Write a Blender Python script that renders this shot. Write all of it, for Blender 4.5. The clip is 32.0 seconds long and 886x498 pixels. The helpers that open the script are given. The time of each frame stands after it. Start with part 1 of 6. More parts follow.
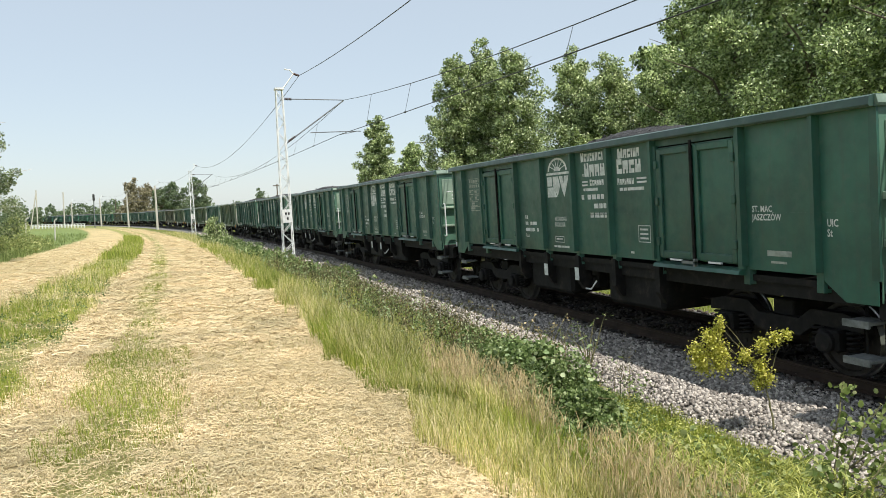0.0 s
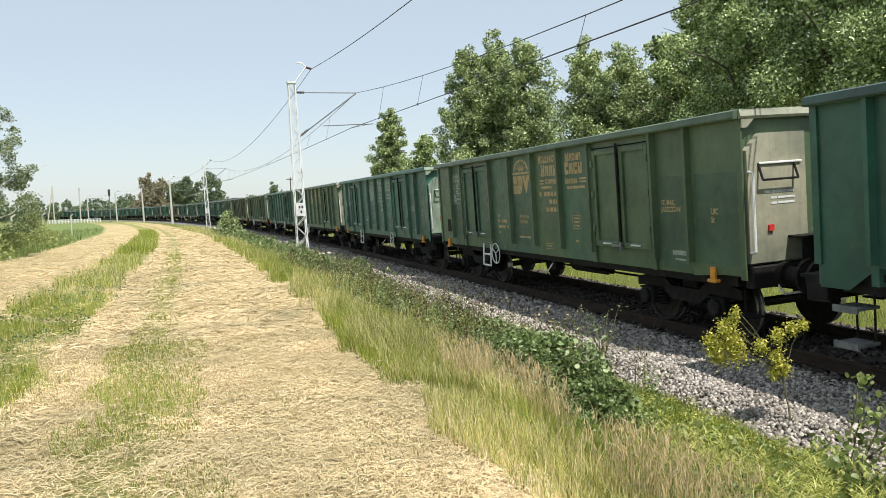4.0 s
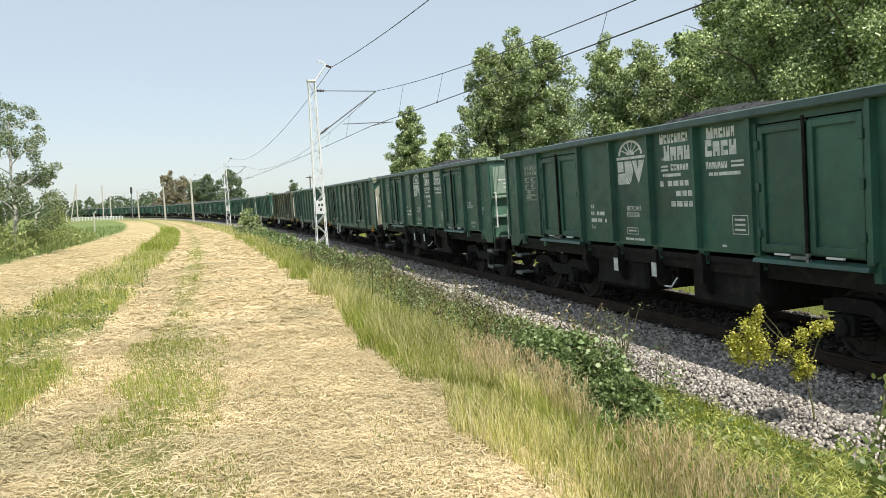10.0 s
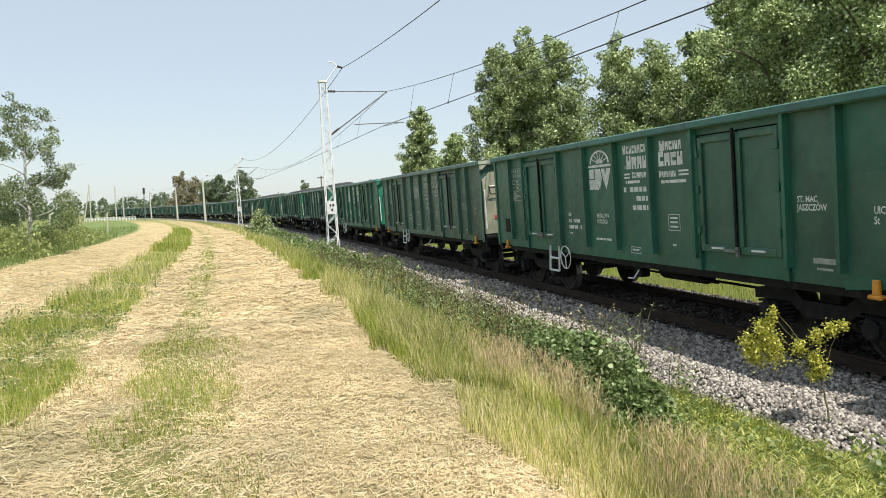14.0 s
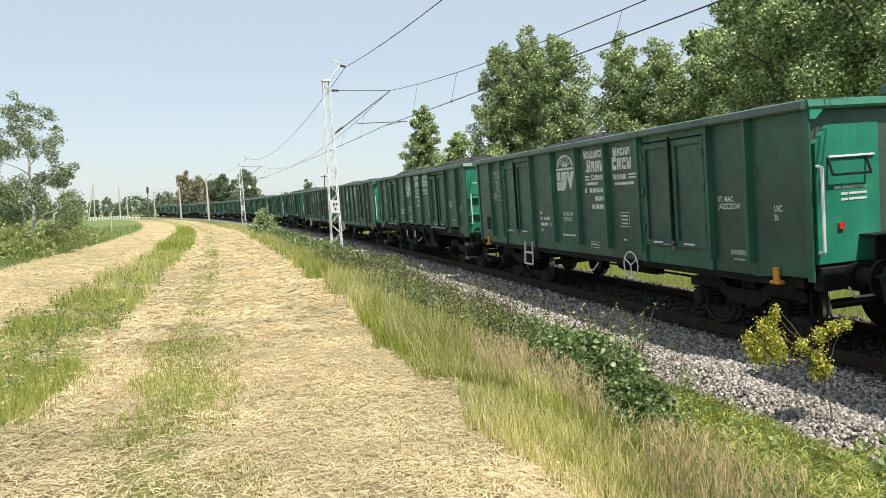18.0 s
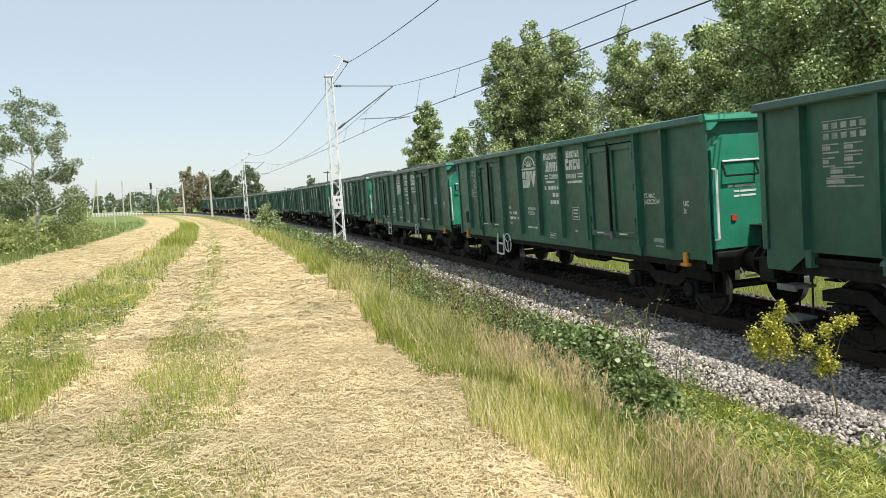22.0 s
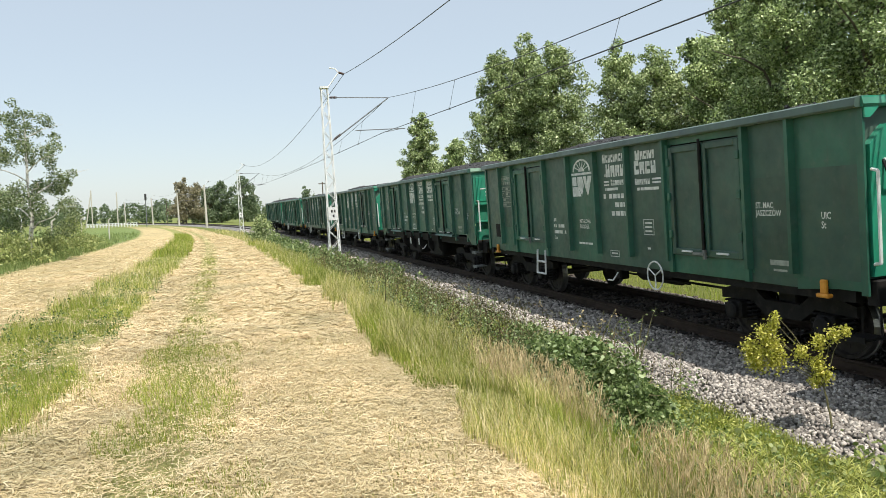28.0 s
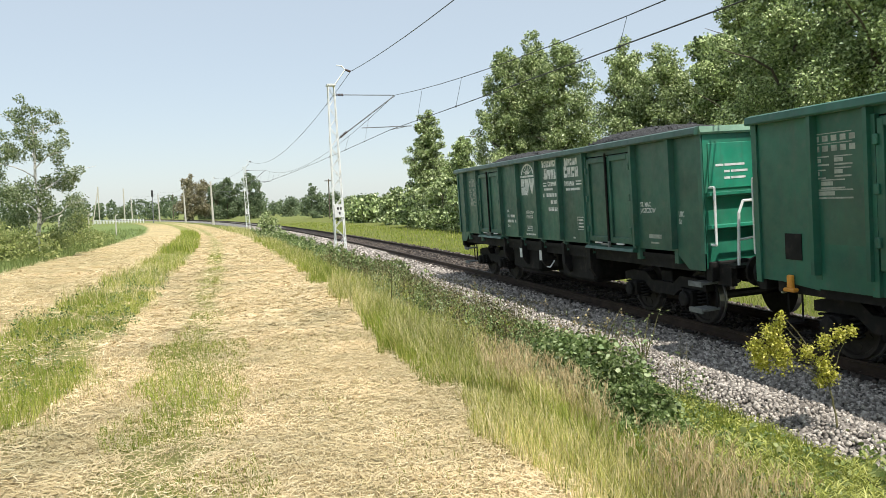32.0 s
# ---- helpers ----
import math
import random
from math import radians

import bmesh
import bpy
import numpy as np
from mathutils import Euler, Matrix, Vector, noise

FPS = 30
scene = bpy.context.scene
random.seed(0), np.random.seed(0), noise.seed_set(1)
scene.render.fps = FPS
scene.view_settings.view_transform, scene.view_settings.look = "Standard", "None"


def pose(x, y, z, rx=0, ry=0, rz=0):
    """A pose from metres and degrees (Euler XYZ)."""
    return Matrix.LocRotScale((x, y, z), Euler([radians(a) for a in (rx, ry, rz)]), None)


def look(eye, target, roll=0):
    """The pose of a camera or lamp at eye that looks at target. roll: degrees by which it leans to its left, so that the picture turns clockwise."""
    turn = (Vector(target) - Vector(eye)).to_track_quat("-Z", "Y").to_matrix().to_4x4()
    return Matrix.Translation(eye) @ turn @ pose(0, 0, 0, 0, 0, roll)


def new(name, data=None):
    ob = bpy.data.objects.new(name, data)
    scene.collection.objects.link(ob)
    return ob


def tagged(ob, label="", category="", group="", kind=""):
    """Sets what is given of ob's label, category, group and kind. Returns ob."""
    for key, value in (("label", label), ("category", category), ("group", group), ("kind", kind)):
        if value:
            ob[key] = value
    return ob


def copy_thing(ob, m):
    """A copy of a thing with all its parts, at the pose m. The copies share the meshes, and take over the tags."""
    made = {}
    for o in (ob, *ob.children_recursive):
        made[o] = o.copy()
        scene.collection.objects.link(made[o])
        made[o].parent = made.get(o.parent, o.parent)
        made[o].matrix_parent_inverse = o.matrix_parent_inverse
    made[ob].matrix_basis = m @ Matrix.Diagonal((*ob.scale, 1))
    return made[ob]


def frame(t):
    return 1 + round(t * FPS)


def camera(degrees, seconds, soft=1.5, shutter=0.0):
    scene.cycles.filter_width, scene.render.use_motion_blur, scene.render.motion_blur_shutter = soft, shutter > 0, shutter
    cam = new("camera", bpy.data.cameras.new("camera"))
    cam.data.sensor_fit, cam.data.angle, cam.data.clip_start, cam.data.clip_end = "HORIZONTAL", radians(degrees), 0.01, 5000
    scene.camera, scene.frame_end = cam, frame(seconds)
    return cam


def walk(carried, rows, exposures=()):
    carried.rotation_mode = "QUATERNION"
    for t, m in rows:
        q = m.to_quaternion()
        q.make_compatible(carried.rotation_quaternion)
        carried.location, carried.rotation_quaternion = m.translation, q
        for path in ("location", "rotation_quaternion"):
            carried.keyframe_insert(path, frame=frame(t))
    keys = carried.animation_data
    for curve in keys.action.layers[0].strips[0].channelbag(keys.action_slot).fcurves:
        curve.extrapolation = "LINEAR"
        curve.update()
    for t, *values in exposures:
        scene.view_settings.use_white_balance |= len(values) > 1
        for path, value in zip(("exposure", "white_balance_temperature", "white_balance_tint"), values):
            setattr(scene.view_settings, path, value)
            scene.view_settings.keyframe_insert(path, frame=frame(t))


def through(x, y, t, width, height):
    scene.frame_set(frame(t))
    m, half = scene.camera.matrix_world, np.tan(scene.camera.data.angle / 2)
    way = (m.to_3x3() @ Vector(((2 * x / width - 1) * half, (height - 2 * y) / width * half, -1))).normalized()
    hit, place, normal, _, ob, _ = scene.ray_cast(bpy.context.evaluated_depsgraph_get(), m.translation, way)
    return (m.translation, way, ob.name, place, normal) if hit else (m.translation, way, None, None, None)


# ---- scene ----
import collections

# ---------------------------------------------------------------- the line's plan
# rail level at the near end is z = 0; the track curves to the left with distance
D0, K0, K1, S_MAX, S_FLAT = 8.152, 0.000677, 3.044e-06, 215.0, 300.0
CANT = 2.34
SIZE = 0.97  # of the wagons, against the drawing they are built from
PITCH = 14.04 * SIZE


def _plan():
    pts, x, y, h, s = [], D0, -700.0, 0.0, -700.0
    while s <= 900:
        pts.append((s, x, y, h))
        k = 0.0 if s < 0 else K0 + K1 * min(s, S_MAX)
        if s > S_FLAT:
            k *= max(0.0, 1 - (s - S_FLAT) / 120.0)
        h2 = h + k
        x -= math.sin((h + h2) / 2)
        y += math.cos((h + h2) / 2)
        h, s = h2, s + 1.0
    return pts


PLAN = _plan()


def track(s):
    """x, y and left turn of the track's middle, s metres along it."""
    i = max(0, min(len(PLAN) - 2, int(math.floor(s + 700))))
    f = s + 700 - i
    a, b = PLAN[i], PLAN[i + 1]
    return a[1] + (b[1] - a[1]) * f, a[2] + (b[2] - a[2]) * f, a[3] + (b[3] - a[3]) * f


PLAN_Y = np.array([p[2] for p in PLAN])
PLAN_X = np.array([p[1] for p in PLAN])


def track_x(y):
    return float(np.interp(y, PLAN_Y, PLAN_X))


def beside(s, off, z=0.0):
    """A point off metres to the left of the track's middle."""
    x, y, h = track(s)
    return Vector((x - off * math.cos(h), y - off * math.sin(h), z))


# small unevenness of the run, in metres
JOLT_T = (0, 1, 2, 3, 6, 8, 10, 11, 12, 13, 14, 17, 18, 19, 20, 22, 23, 24, 25, 28, 29, 30, 31, 32)
JOLT = (.21, -.02, .23, -.09, .01, -.09, .145, .2, .125, 0, -.09, .08, -.235, -.1, .035, -.06, -.06, -.1, .125, .03, .16, -.075, .015, -.13)


def train_s(t):
    """Where the near end of wagon 0 is, t seconds into the run."""
    return ((4.7919e-04 * t - 1.95676e-02) * t - 16.3249) * t + 5.8149 + float(np.interp(t, JOLT_T, JOLT))


# ---------------------------------------------------------------- camera
cam = camera(60.3, 32.0, soft=0.6)
ROWS = (
    (0, 0.016, -0.006, 2.055, 18.708, -3.028, -1.550),
    (0.5, 0.011, 0.003, 2.053, 18.596, -3.073, -1.565),
    (1, 0.009, -0.012, 2.054, 18.482, -3.157, -1.587),
    (1.5, 0.009, -0.005, 2.052, 18.368, -3.195, -1.592),
    (2, 0.011, -0.004, 2.051, 18.218, -3.294, -1.589),
    (2.5, 0.019, -0.007, 2.054, 18.049, -3.370, -1.643),
    (3, 0.018, 0.005, 2.052, 17.945, -3.431, -1.862),
    (3.5, 0.017, -0.009, 2.054, 17.802, -3.559, -1.965),
    (5.5, 0.004, -0.009, 2.052, 17.340, -3.556, -1.993),
    (6, 0.008, -0.011, 2.053, 17.193, -3.549, -1.993),
    (6.5, 0.010, -0.009, 2.053, 17.087, -3.490, -2.002),
    (7, 0.006, 0.002, 2.051, 16.976, -3.476, -2.016),
    (7.5, 0.012, 0.001, 2.051, 16.889, -3.412, -1.985),
    (8, 0.006, -0.000, 2.053, 16.693, -3.405, -2.021),
    (8.5, 0.004, -0.003, 2.052, 16.631, -3.379, -1.980),
    (9, 0.000, 0.000, 2.051, 16.460, -3.505, -1.955),
    (9.5, 0.001, 0.000, 2.052, 16.360, -3.564, -1.976),
    (10, 0.003, 0.008, 2.048, 16.274, -3.662, -1.918),
    (10.5, 0.005, 0.014, 2.047, 16.144, -3.694, -1.947),
    (11, 0.007, -0.000, 2.051, 16.007, -3.695, -1.959),
    (11.5, 0.001, 0.008, 2.050, 15.900, -3.742, -1.940),
    (12, -0.001, 0.012, 2.045, 15.792, -3.809, -1.952),
    (12.5, -0.004, 0.005, 2.046, 15.670, -3.876, -1.958),
    (13, -0.005, 0.008, 2.047, 15.556, -3.812, -1.955),
    (13.5, -0.002, 0.008, 2.047, 15.453, -3.679, -1.987),
    (14, -0.007, 0.012, 2.052, 15.462, -3.629, -2.017),
    (14.5, -0.010, 0.009, 2.049, 15.362, -3.668, -1.951),
    (16.5, -0.007, 0.013, 2.049, 14.915, -3.726, -1.993),
    (17, -0.004, 0.010, 2.046, 14.914, -3.603, -2.037),
    (17.5, -0.001, 0.003, 2.048, 14.907, -3.606, -2.020),
    (18, -0.005, -0.000, 2.050, 15.210, -3.692, -2.038),
    (18.5, -0.004, -0.001, 2.050, 15.137, -3.621, -2.032),
    (19, -0.002, 0.005, 2.049, 15.024, -3.680, -2.036),
    (19.5, -0.002, -0.002, 2.049, 14.909, -3.738, -2.040),
    (20, -0.004, 0.016, 2.041, 14.841, -3.812, -2.073),
    (20.5, -0.008, -0.004, 2.050, 14.715, -3.903, -2.077),
    (21, -0.005, 0.007, 2.046, 14.834, -4.000, -2.086),
    (21.5, -0.004, 0.014, 2.047, 14.958, -4.010, -2.061),
    (22, -0.005, 0.028, 2.044, 14.975, -4.002, -2.076),
    (22.5, -0.004, 0.025, 2.047, 14.998, -4.063, -2.022),
    (23, 0.001, 0.023, 2.044, 15.018, -4.171, -1.989),
    (23.5, 0.007, 0.025, 2.048, 15.365, -4.249, -2.019),
    (24, 0.003, 0.018, 2.050, 15.417, -4.192, -2.022),
    (24.5, -0.004, 0.003, 2.055, 15.522, -4.131, -1.978),
    (25, 0.000, 0.012, 2.048, 15.457, -4.117, -2.007),
    (25.5, 0.001, 0.028, 2.043, 15.356, -4.071, -2.004),
    (27.5, -0.013, 0.018, 2.049, 15.501, -3.237, -2.004),
    (28, -0.009, 0.013, 2.049, 15.379, -3.181, -2.045),
    (28.5, -0.009, 0.019, 2.047, 15.346, -3.130, -1.968),
    (29, -0.010, 0.011, 2.050, 15.222, -3.145, -1.917),
    (29.5, -0.007, 0.013, 2.046, 15.197, -3.156, -1.969),
    (30, -0.010, 0.020, 2.048, 15.215, -3.197, -1.885),
    (30.5, -0.015, 0.017, 2.050, 15.130, -3.259, -1.853),
    (31, -0.020, 0.010, 2.049, 15.035, -3.321, -1.862),
    (31.5, -0.019, 0.005, 2.054, 15.009, -3.319, -1.843),
    (32, -0.021, -0.007, 2.055, 14.950, -3.346, -1.793),
)


def stand(x, y, z, yaw, pitch, roll):
    a, b = radians(yaw), radians(pitch)
    way = Vector((math.sin(a) * math.cos(b), math.cos(a) * math.cos(b), math.sin(b)))
    return look((x, y, z), Vector((x, y, z)) + way * 10, roll)


walk(cam, [(t, stand(*r)) for t, *r in ROWS], exposures=[(0, 0.5), (32, 0.5)])

# ---------------------------------------------------------------- light
SUN_WAY = Vector((0.13, -0.45, 0.883)).normalized()
world = bpy.data.worlds.new("sky")
scene.world = world
world.use_nodes = True
wn = world.node_tree.nodes
sky = wn.new("ShaderNodeTexSky")
sky.sky_type, sky.sun_disc = "NISHITA", False
sky.sun_elevation = math.asin(SUN_WAY.z)
sky.sun_rotation = math.atan2(SUN_WAY.x, SUN_WAY.y)
sky.air_density, sky.dust_density, sky.ozone_density = 1.0, 0.7, 1.0
wn["Background"].inputs["Strength"].default_value = 0.12
haze = wn.new("ShaderNodeMix")
haze.data_type = "RGBA"
haze.inputs[0].default_value = 0.68
haze.inputs[7].default_value = (3.95, 4.4, 4.7, 1)
world.node_tree.links.new(sky.outputs["Color"], haze.inputs[6])
world.node_tree.links.new(haze.outputs[2], wn["Background"].inputs["Color"])
sun = new("sun", bpy.data.lights.new("sun", "SUN"))
sun.data.energy, sun.data.angle, sun.data.color = 4.0, radians(0.53), (1.0, 0.95, 0.87)
sun.matrix_world = look(SUN_WAY * 100, (0, 0, 0))

# ---------------------------------------------------------------- materials
def mat(name, rough=0.7, metal=0.0, spec=0.5):
    m = bpy.data.materials.new(name)
    m.use_nodes = True
    b = m.node_tree.nodes["Principled BSDF"]
    b.inputs["Roughness"].default_value = rough
    b.inputs["Metallic"].default_value = metal
    b.inputs["Specular IOR Level"].default_value = spec
    return m, m.node_tree.nodes, m.node_tree.links, b


def noise_node(n, l, scale, detail=4.0, rough=0.6, coord="Object", stretch=None):
    tc = n.new("ShaderNodeTexCoord")
    t = n.new("ShaderNodeTexNoise")
    t.inputs["Scale"].default_value = scale
    t.inputs["Detail"].default_value = detail
    t.inputs["Roughness"].default_value = rough
    out = tc.outputs[coord]
    if stretch:
        mp = n.new("ShaderNodeMapping")
        mp.inputs["Scale"].default_value = stretch
        l.new(out, mp.inputs["Vector"])
        out = mp.outputs["Vector"]
    l.new(out, t.inputs["Vector"])
    return t.outputs["Fac"]


def ramp(n, l, fac, stops):
    r = n.new("ShaderNodeValToRGB")
    el = r.color_ramp.elements
    while len(el) < len(stops):
        el.new(0.5)
    for e, (p, c) in zip(el, stops):
        e.position, e.color = p, (*c, 1)
    l.new(fac, r.inputs["Fac"])
    return r.outputs["Color"]


def mix(n, l, fac, a, b, mode="MIX"):
    m = n.new("ShaderNodeMix")
    m.data_type, m.blend_type = "RGBA", mode
    for sock, v in ((m.inputs[0], fac), (m.inputs[6], a), (m.inputs[7], b)):
        if isinstance(v, (int, float)):
            sock.default_value = v
        elif isinstance(v, tuple):
            sock.default_value = (*v, 1)
        else:
            l.new(v, sock)
    return m.outputs[2]


def bump(n, l, b, height, strength, dist):
    k = n.new("ShaderNodeBump")
    k.inputs["Strength"].default_value, k.inputs["Distance"].default_value = strength, dist
    l.new(height, k.inputs["Height"])
    l.new(k.outputs["Normal"], b.inputs["Normal"])


def plain(name, stops, scale=8.0, rough=0.7, metal=0.0, bumps=0.0, dist=0.01, stretch=None, spec=0.5):
    """A surface whose colour runs through stops by a noise of that scale (1/m)."""
    m, n, l, b = mat(name, rough, metal, spec)
    f = noise_node(n, l, scale, stretch=stretch)
    l.new(ramp(n, l, f, stops), b.inputs["Base Color"])
    if bumps:
        bump(n, l, b, noise_node(n, l, scale * 4, stretch=stretch), bumps, dist)
    return m


def by_object(name, stops, rough=0.7, metal=0.0, scale=6.0, amount=0.35):
    """The colour of a piece by its own random number, with a little grain."""
    m, n, l, b = mat(name, rough, metal)
    oi = n.new("ShaderNodeObjectInfo")
    c = ramp(n, l, oi.outputs["Random"], stops)
    f = noise_node(n, l, scale)
    g = ramp(n, l, f, [(0.3, (0.55, 0.55, 0.55)), (0.7, (1.25, 1.25, 1.25))])
    l.new(mix(n, l, amount, c, mix(n, l, 1.0, c, g, "MULTIPLY")), b.inputs["Base Color"])
    return m


def by_island(name, stops, rough=0.6, through=0.0, big=0.0):
    """Leaves and blades: every island its own shade, some light passing through."""
    m, n, l, b = mat(name, rough, spec=0.3)
    g = n.new("ShaderNodeNewGeometry")
    c = ramp(n, l, g.outputs["Random Per Island"], stops)
    if big:
        f = noise_node(n, l, big, 2.0)
        c = mix(n, l, 0.55, c, mix(n, l, 1.0, c, ramp(n, l, f, [(0.3, (0.45, 0.5, 0.4)), (0.7, (1.4, 1.35, 1.3))]), "MULTIPLY"))
    l.new(c, b.inputs["Base Color"])
    if through:
        t = n.new("ShaderNodeBsdfTranslucent")
        l.new(c, t.inputs["Color"])
        s = n.new("ShaderNodeMixShader")
        s.inputs[0].default_value = through
        l.new(b.outputs[0], s.inputs[1])
        l.new(t.outputs[0], s.inputs[2])
        l.new(s.outputs[0], n["Material Output"].inputs["Surface"])
    return m


# ---------------------------------------------------------------- mesh helpers
def mesh_of(name, verts, faces, material=None, smooth=False):
    me = bpy.data.meshes.new(name)
    me.from_pydata([tuple(v) for v in verts], [], faces)
    if material:
        me.materials.append(material)
    if smooth:
        me.shade_smooth()
    me.update()
    return me


def part(name, bm, material, parent=None, label="", m=None):
    """Links a bmesh (or a mesh) as one object under a thing or a part."""
    if isinstance(bm, bmesh.types.BMesh):
        me = bpy.data.meshes.new(name)
        bm.to_mesh(me)
        bm.free()
        me.materials.append(material)
    else:
        me = bm
        if material and not me.materials:
            me.materials.append(material)
    ob = new(name, me)
    if parent:
        ob.parent = parent
    if m is not None:
        ob.matrix_basis = m
    if label:
        tagged(ob, label)
    return ob


def box(bm, x0, x1, y0, y1, z0, z1, bevel=0.0):
    r = bmesh.ops.create_cube(bm, size=1.0, matrix=Matrix.LocRotScale(((x0 + x1) / 2, (y0 + y1) / 2, (z0 + z1) / 2), None, (abs(x1 - x0), abs(y1 - y0), abs(z1 - z0))))
    if bevel:
        ed = list({e for v in r["verts"] for e in v.link_edges})
        bmesh.ops.bevel(bm, geom=ed, offset=bevel, segments=1, affect="EDGES")
    return r["verts"]


def boxes(*dims, bevel=0.0):
    bm = bmesh.new()
    for d in dims:
        box(bm, *d, bevel=bevel)
    return bm


def rod(bm, a, b, r, sides=6):
    a, b = Vector(a), Vector(b)
    d = b - a
    if d.length < 1e-6:
        return
    q = d.to_track_quat("Z", "Y").to_matrix().to_4x4()
    bmesh.ops.create_cone(bm, cap_ends=True, segments=sides, radius1=r, radius2=r, depth=d.length, matrix=Matrix.Translation((a + b) / 2) @ q)


def rods(pairs, r, sides=6):
    bm = bmesh.new()
    for a, b in pairs:
        rod(bm, a, b, r, sides)
    return bm


def pipe(points, r, sides=6):
    """A bent bar through points."""
    return rods(list(zip(points, points[1:])), r, sides)


def prism(bm, outline, axis, a, b):
    """An outline of (u, v) pairs pushed from a to b along axis; u, v are the other two axes in order."""
    def at(u, v, w):
        return {"x": (w, u, v), "y": (u, w, v), "z": (u, v, w)}[axis]
    n = len(outline)
    va = [bm.verts.new(at(u, v, a)) for u, v in outline]
    vb = [bm.verts.new(at(u, v, b)) for u, v in outline]
    bm.faces.new(va)
    bm.faces.new(vb[::-1])
    for i in range(n):
        bm.faces.new((va[i], vb[i], vb[(i + 1) % n], va[(i + 1) % n]))
    bmesh.ops.recalc_face_normals(bm, faces=bm.faces)


def thing(name, m, label, category, group="", kind=""):
    ob = new(name)
    ob.empty_display_size = 0.3
    ob.matrix_basis = m
    return tagged(ob, label, category, group, kind)


# ---------------------------------------------------------------- ground and line
def ground_material():
    m, n, l, b = mat("field_and_meadow", 0.95, 0, 0.2)
    uv = n.new("ShaderNodeUVMap")
    uv.uv_map = "plan"
    sp = n.new("ShaderNodeSeparateXYZ")
    l.new(uv.outputs[0], sp.inputs[0])
    wob = n.new("ShaderNodeMath")
    wob.operation = "MULTIPLY_ADD"
    l.new(noise_node(n, l, 0.9, 5.0), wob.inputs[0])
    wob.inputs[1].default_value = 1.1
    l.new(sp.outputs[0], wob.inputs[2])
    ma = n.new("ShaderNodeMapRange")
    ma.inputs["From Min"].default_value, ma.inputs["From Max"].default_value = 0.55, 40.55
    l.new(wob.outputs[0], ma.inputs["Value"])
    straw, green, weed, lush = (0.54, 0.43, 0.24), (0.31, 0.31, 0.11), (0.17, 0.19, 0.05), (0.19, 0.25, 0.085)
    k = 1 / 40.0
    zones = ramp(n, l, ma.outputs[0], [(0.0, weed), (6.1 * k, weed), (6.5 * k, straw), (8.3 * k, straw), (8.6 * k, green), (8.85 * k, green), (9.15 * k, straw), (9.6 * k, straw), (9.9 * k, green), (11.1 * k, green), (11.4 * k, straw), (15.0 * k, straw), (15.6 * k, lush), (30 * k, lush)])
    far = n.new("ShaderNodeMapRange")
    far.inputs["From Min"].default_value, far.inputs["From Max"].default_value = 150, 230
    l.new(sp.outputs[1], far.inputs["Value"])
    c = mix(n, l, far.outputs[0], zones, (0.20, 0.23, 0.075))
    c = mix(n, l, 1.0, c, ramp(n, l, noise_node(n, l, 28.0, 6.0, 0.75), [(0.3, (0.5, 0.48, 0.44)), (0.55, (1.0, 1.0, 1.0)), (0.75, (1.25, 1.25, 1.2))]), "MULTIPLY")
    c = mix(n, l, 1.0, c, ramp(n, l, noise_node(n, l, 0.35, 3.0), [(0.3, (0.8, 0.84, 0.8)), (0.7, (1.12, 1.1, 1.05))]), "MULTIPLY")
    l.new(c, b.inputs["Base Color"])
    bump(n, l, b, noise_node(n, l, 40.0, 6.0, 0.8), 0.8, 0.05)
    return m


M_GROUND = ground_material()


def far_fall(y):
    return min(1.0, max(0.0, (y - 15) / 80.0))


def ground_z(x, y):
    off = track_x(y) - x
    f = far_fall(y)
    top = 0.40 * (1 - f) - 0.28 * f
    if off < -1.9:
        u = min(1.0, (-off - 1.9) / 5.0)
        z = -0.52 + 0.15 * u
    elif off < 2.9:
        z = -0.62
    else:
        low = min(-0.40, top - 0.05)
        u = min(1.0, (off - 2.9) / 3.4)
        z = low + (top - low) * (0.65 * u + 0.35 * u * u * (3 - 2 * u))
        if off > 20:
            z -= 0.3 * min(1.0, (off - 20) / 40) * (1 - f)
    return z + 0.05 * noise.noise((x * 0.35, y * 0.35, 0)) + 0.015 * noise.noise((x * 2.1, y * 2.1, 3))


def build_ground():
    ys = list(np.arange(-40, 3, 3.0)) + list(np.arange(3, 40, 0.4)) + list(np.arange(40, 120, 1.5)) + list(np.arange(120, 500, 6)) + [520, 600, 750, 1000, 1500, 2500, 4000]
    ys = [-4000, -1000, -300, -100] + ys
    offs = [-4000, -1500, -600, -300, -150, -80, -50, -30, -20, -14, -10, -8, -6.5, -5, -4, -3.2, -2.6] + list(np.arange(-2, 2.8, 1.0)) + [2.85] + list(np.arange(2.95, 16, 0.35)) + [16.5, 18, 20, 23, 27, 32, 40, 50, 70, 100, 150, 300, 600, 1500, 4000]
    verts = []
    for y in ys:
        for o in offs:
            x = track_x(y) - o
            verts.append((x, y, ground_z(x, y)))
    n = len(offs)
    faces = [(i * n + j + 1, i * n + j, (i + 1) * n + j, (i + 1) * n + j + 1) for i in range(len(ys) - 1) for j in range(n - 1)]
    me = mesh_of("ground", verts, faces, M_GROUND, True)
    lay = me.uv_layers.new(name="plan")
    idx = np.empty(len(me.loops), dtype=np.int32)
    me.loops.foreach_get("vertex_index", idx)
    uv = np.array([(o, y) for y in ys for o in offs], dtype=np.float32)[idx]
    lay.data.foreach_set("uv", uv.ravel())
    return tagged(new("ground", me), "grassy meadow and mown field beside the line", "ground", kind="structure")


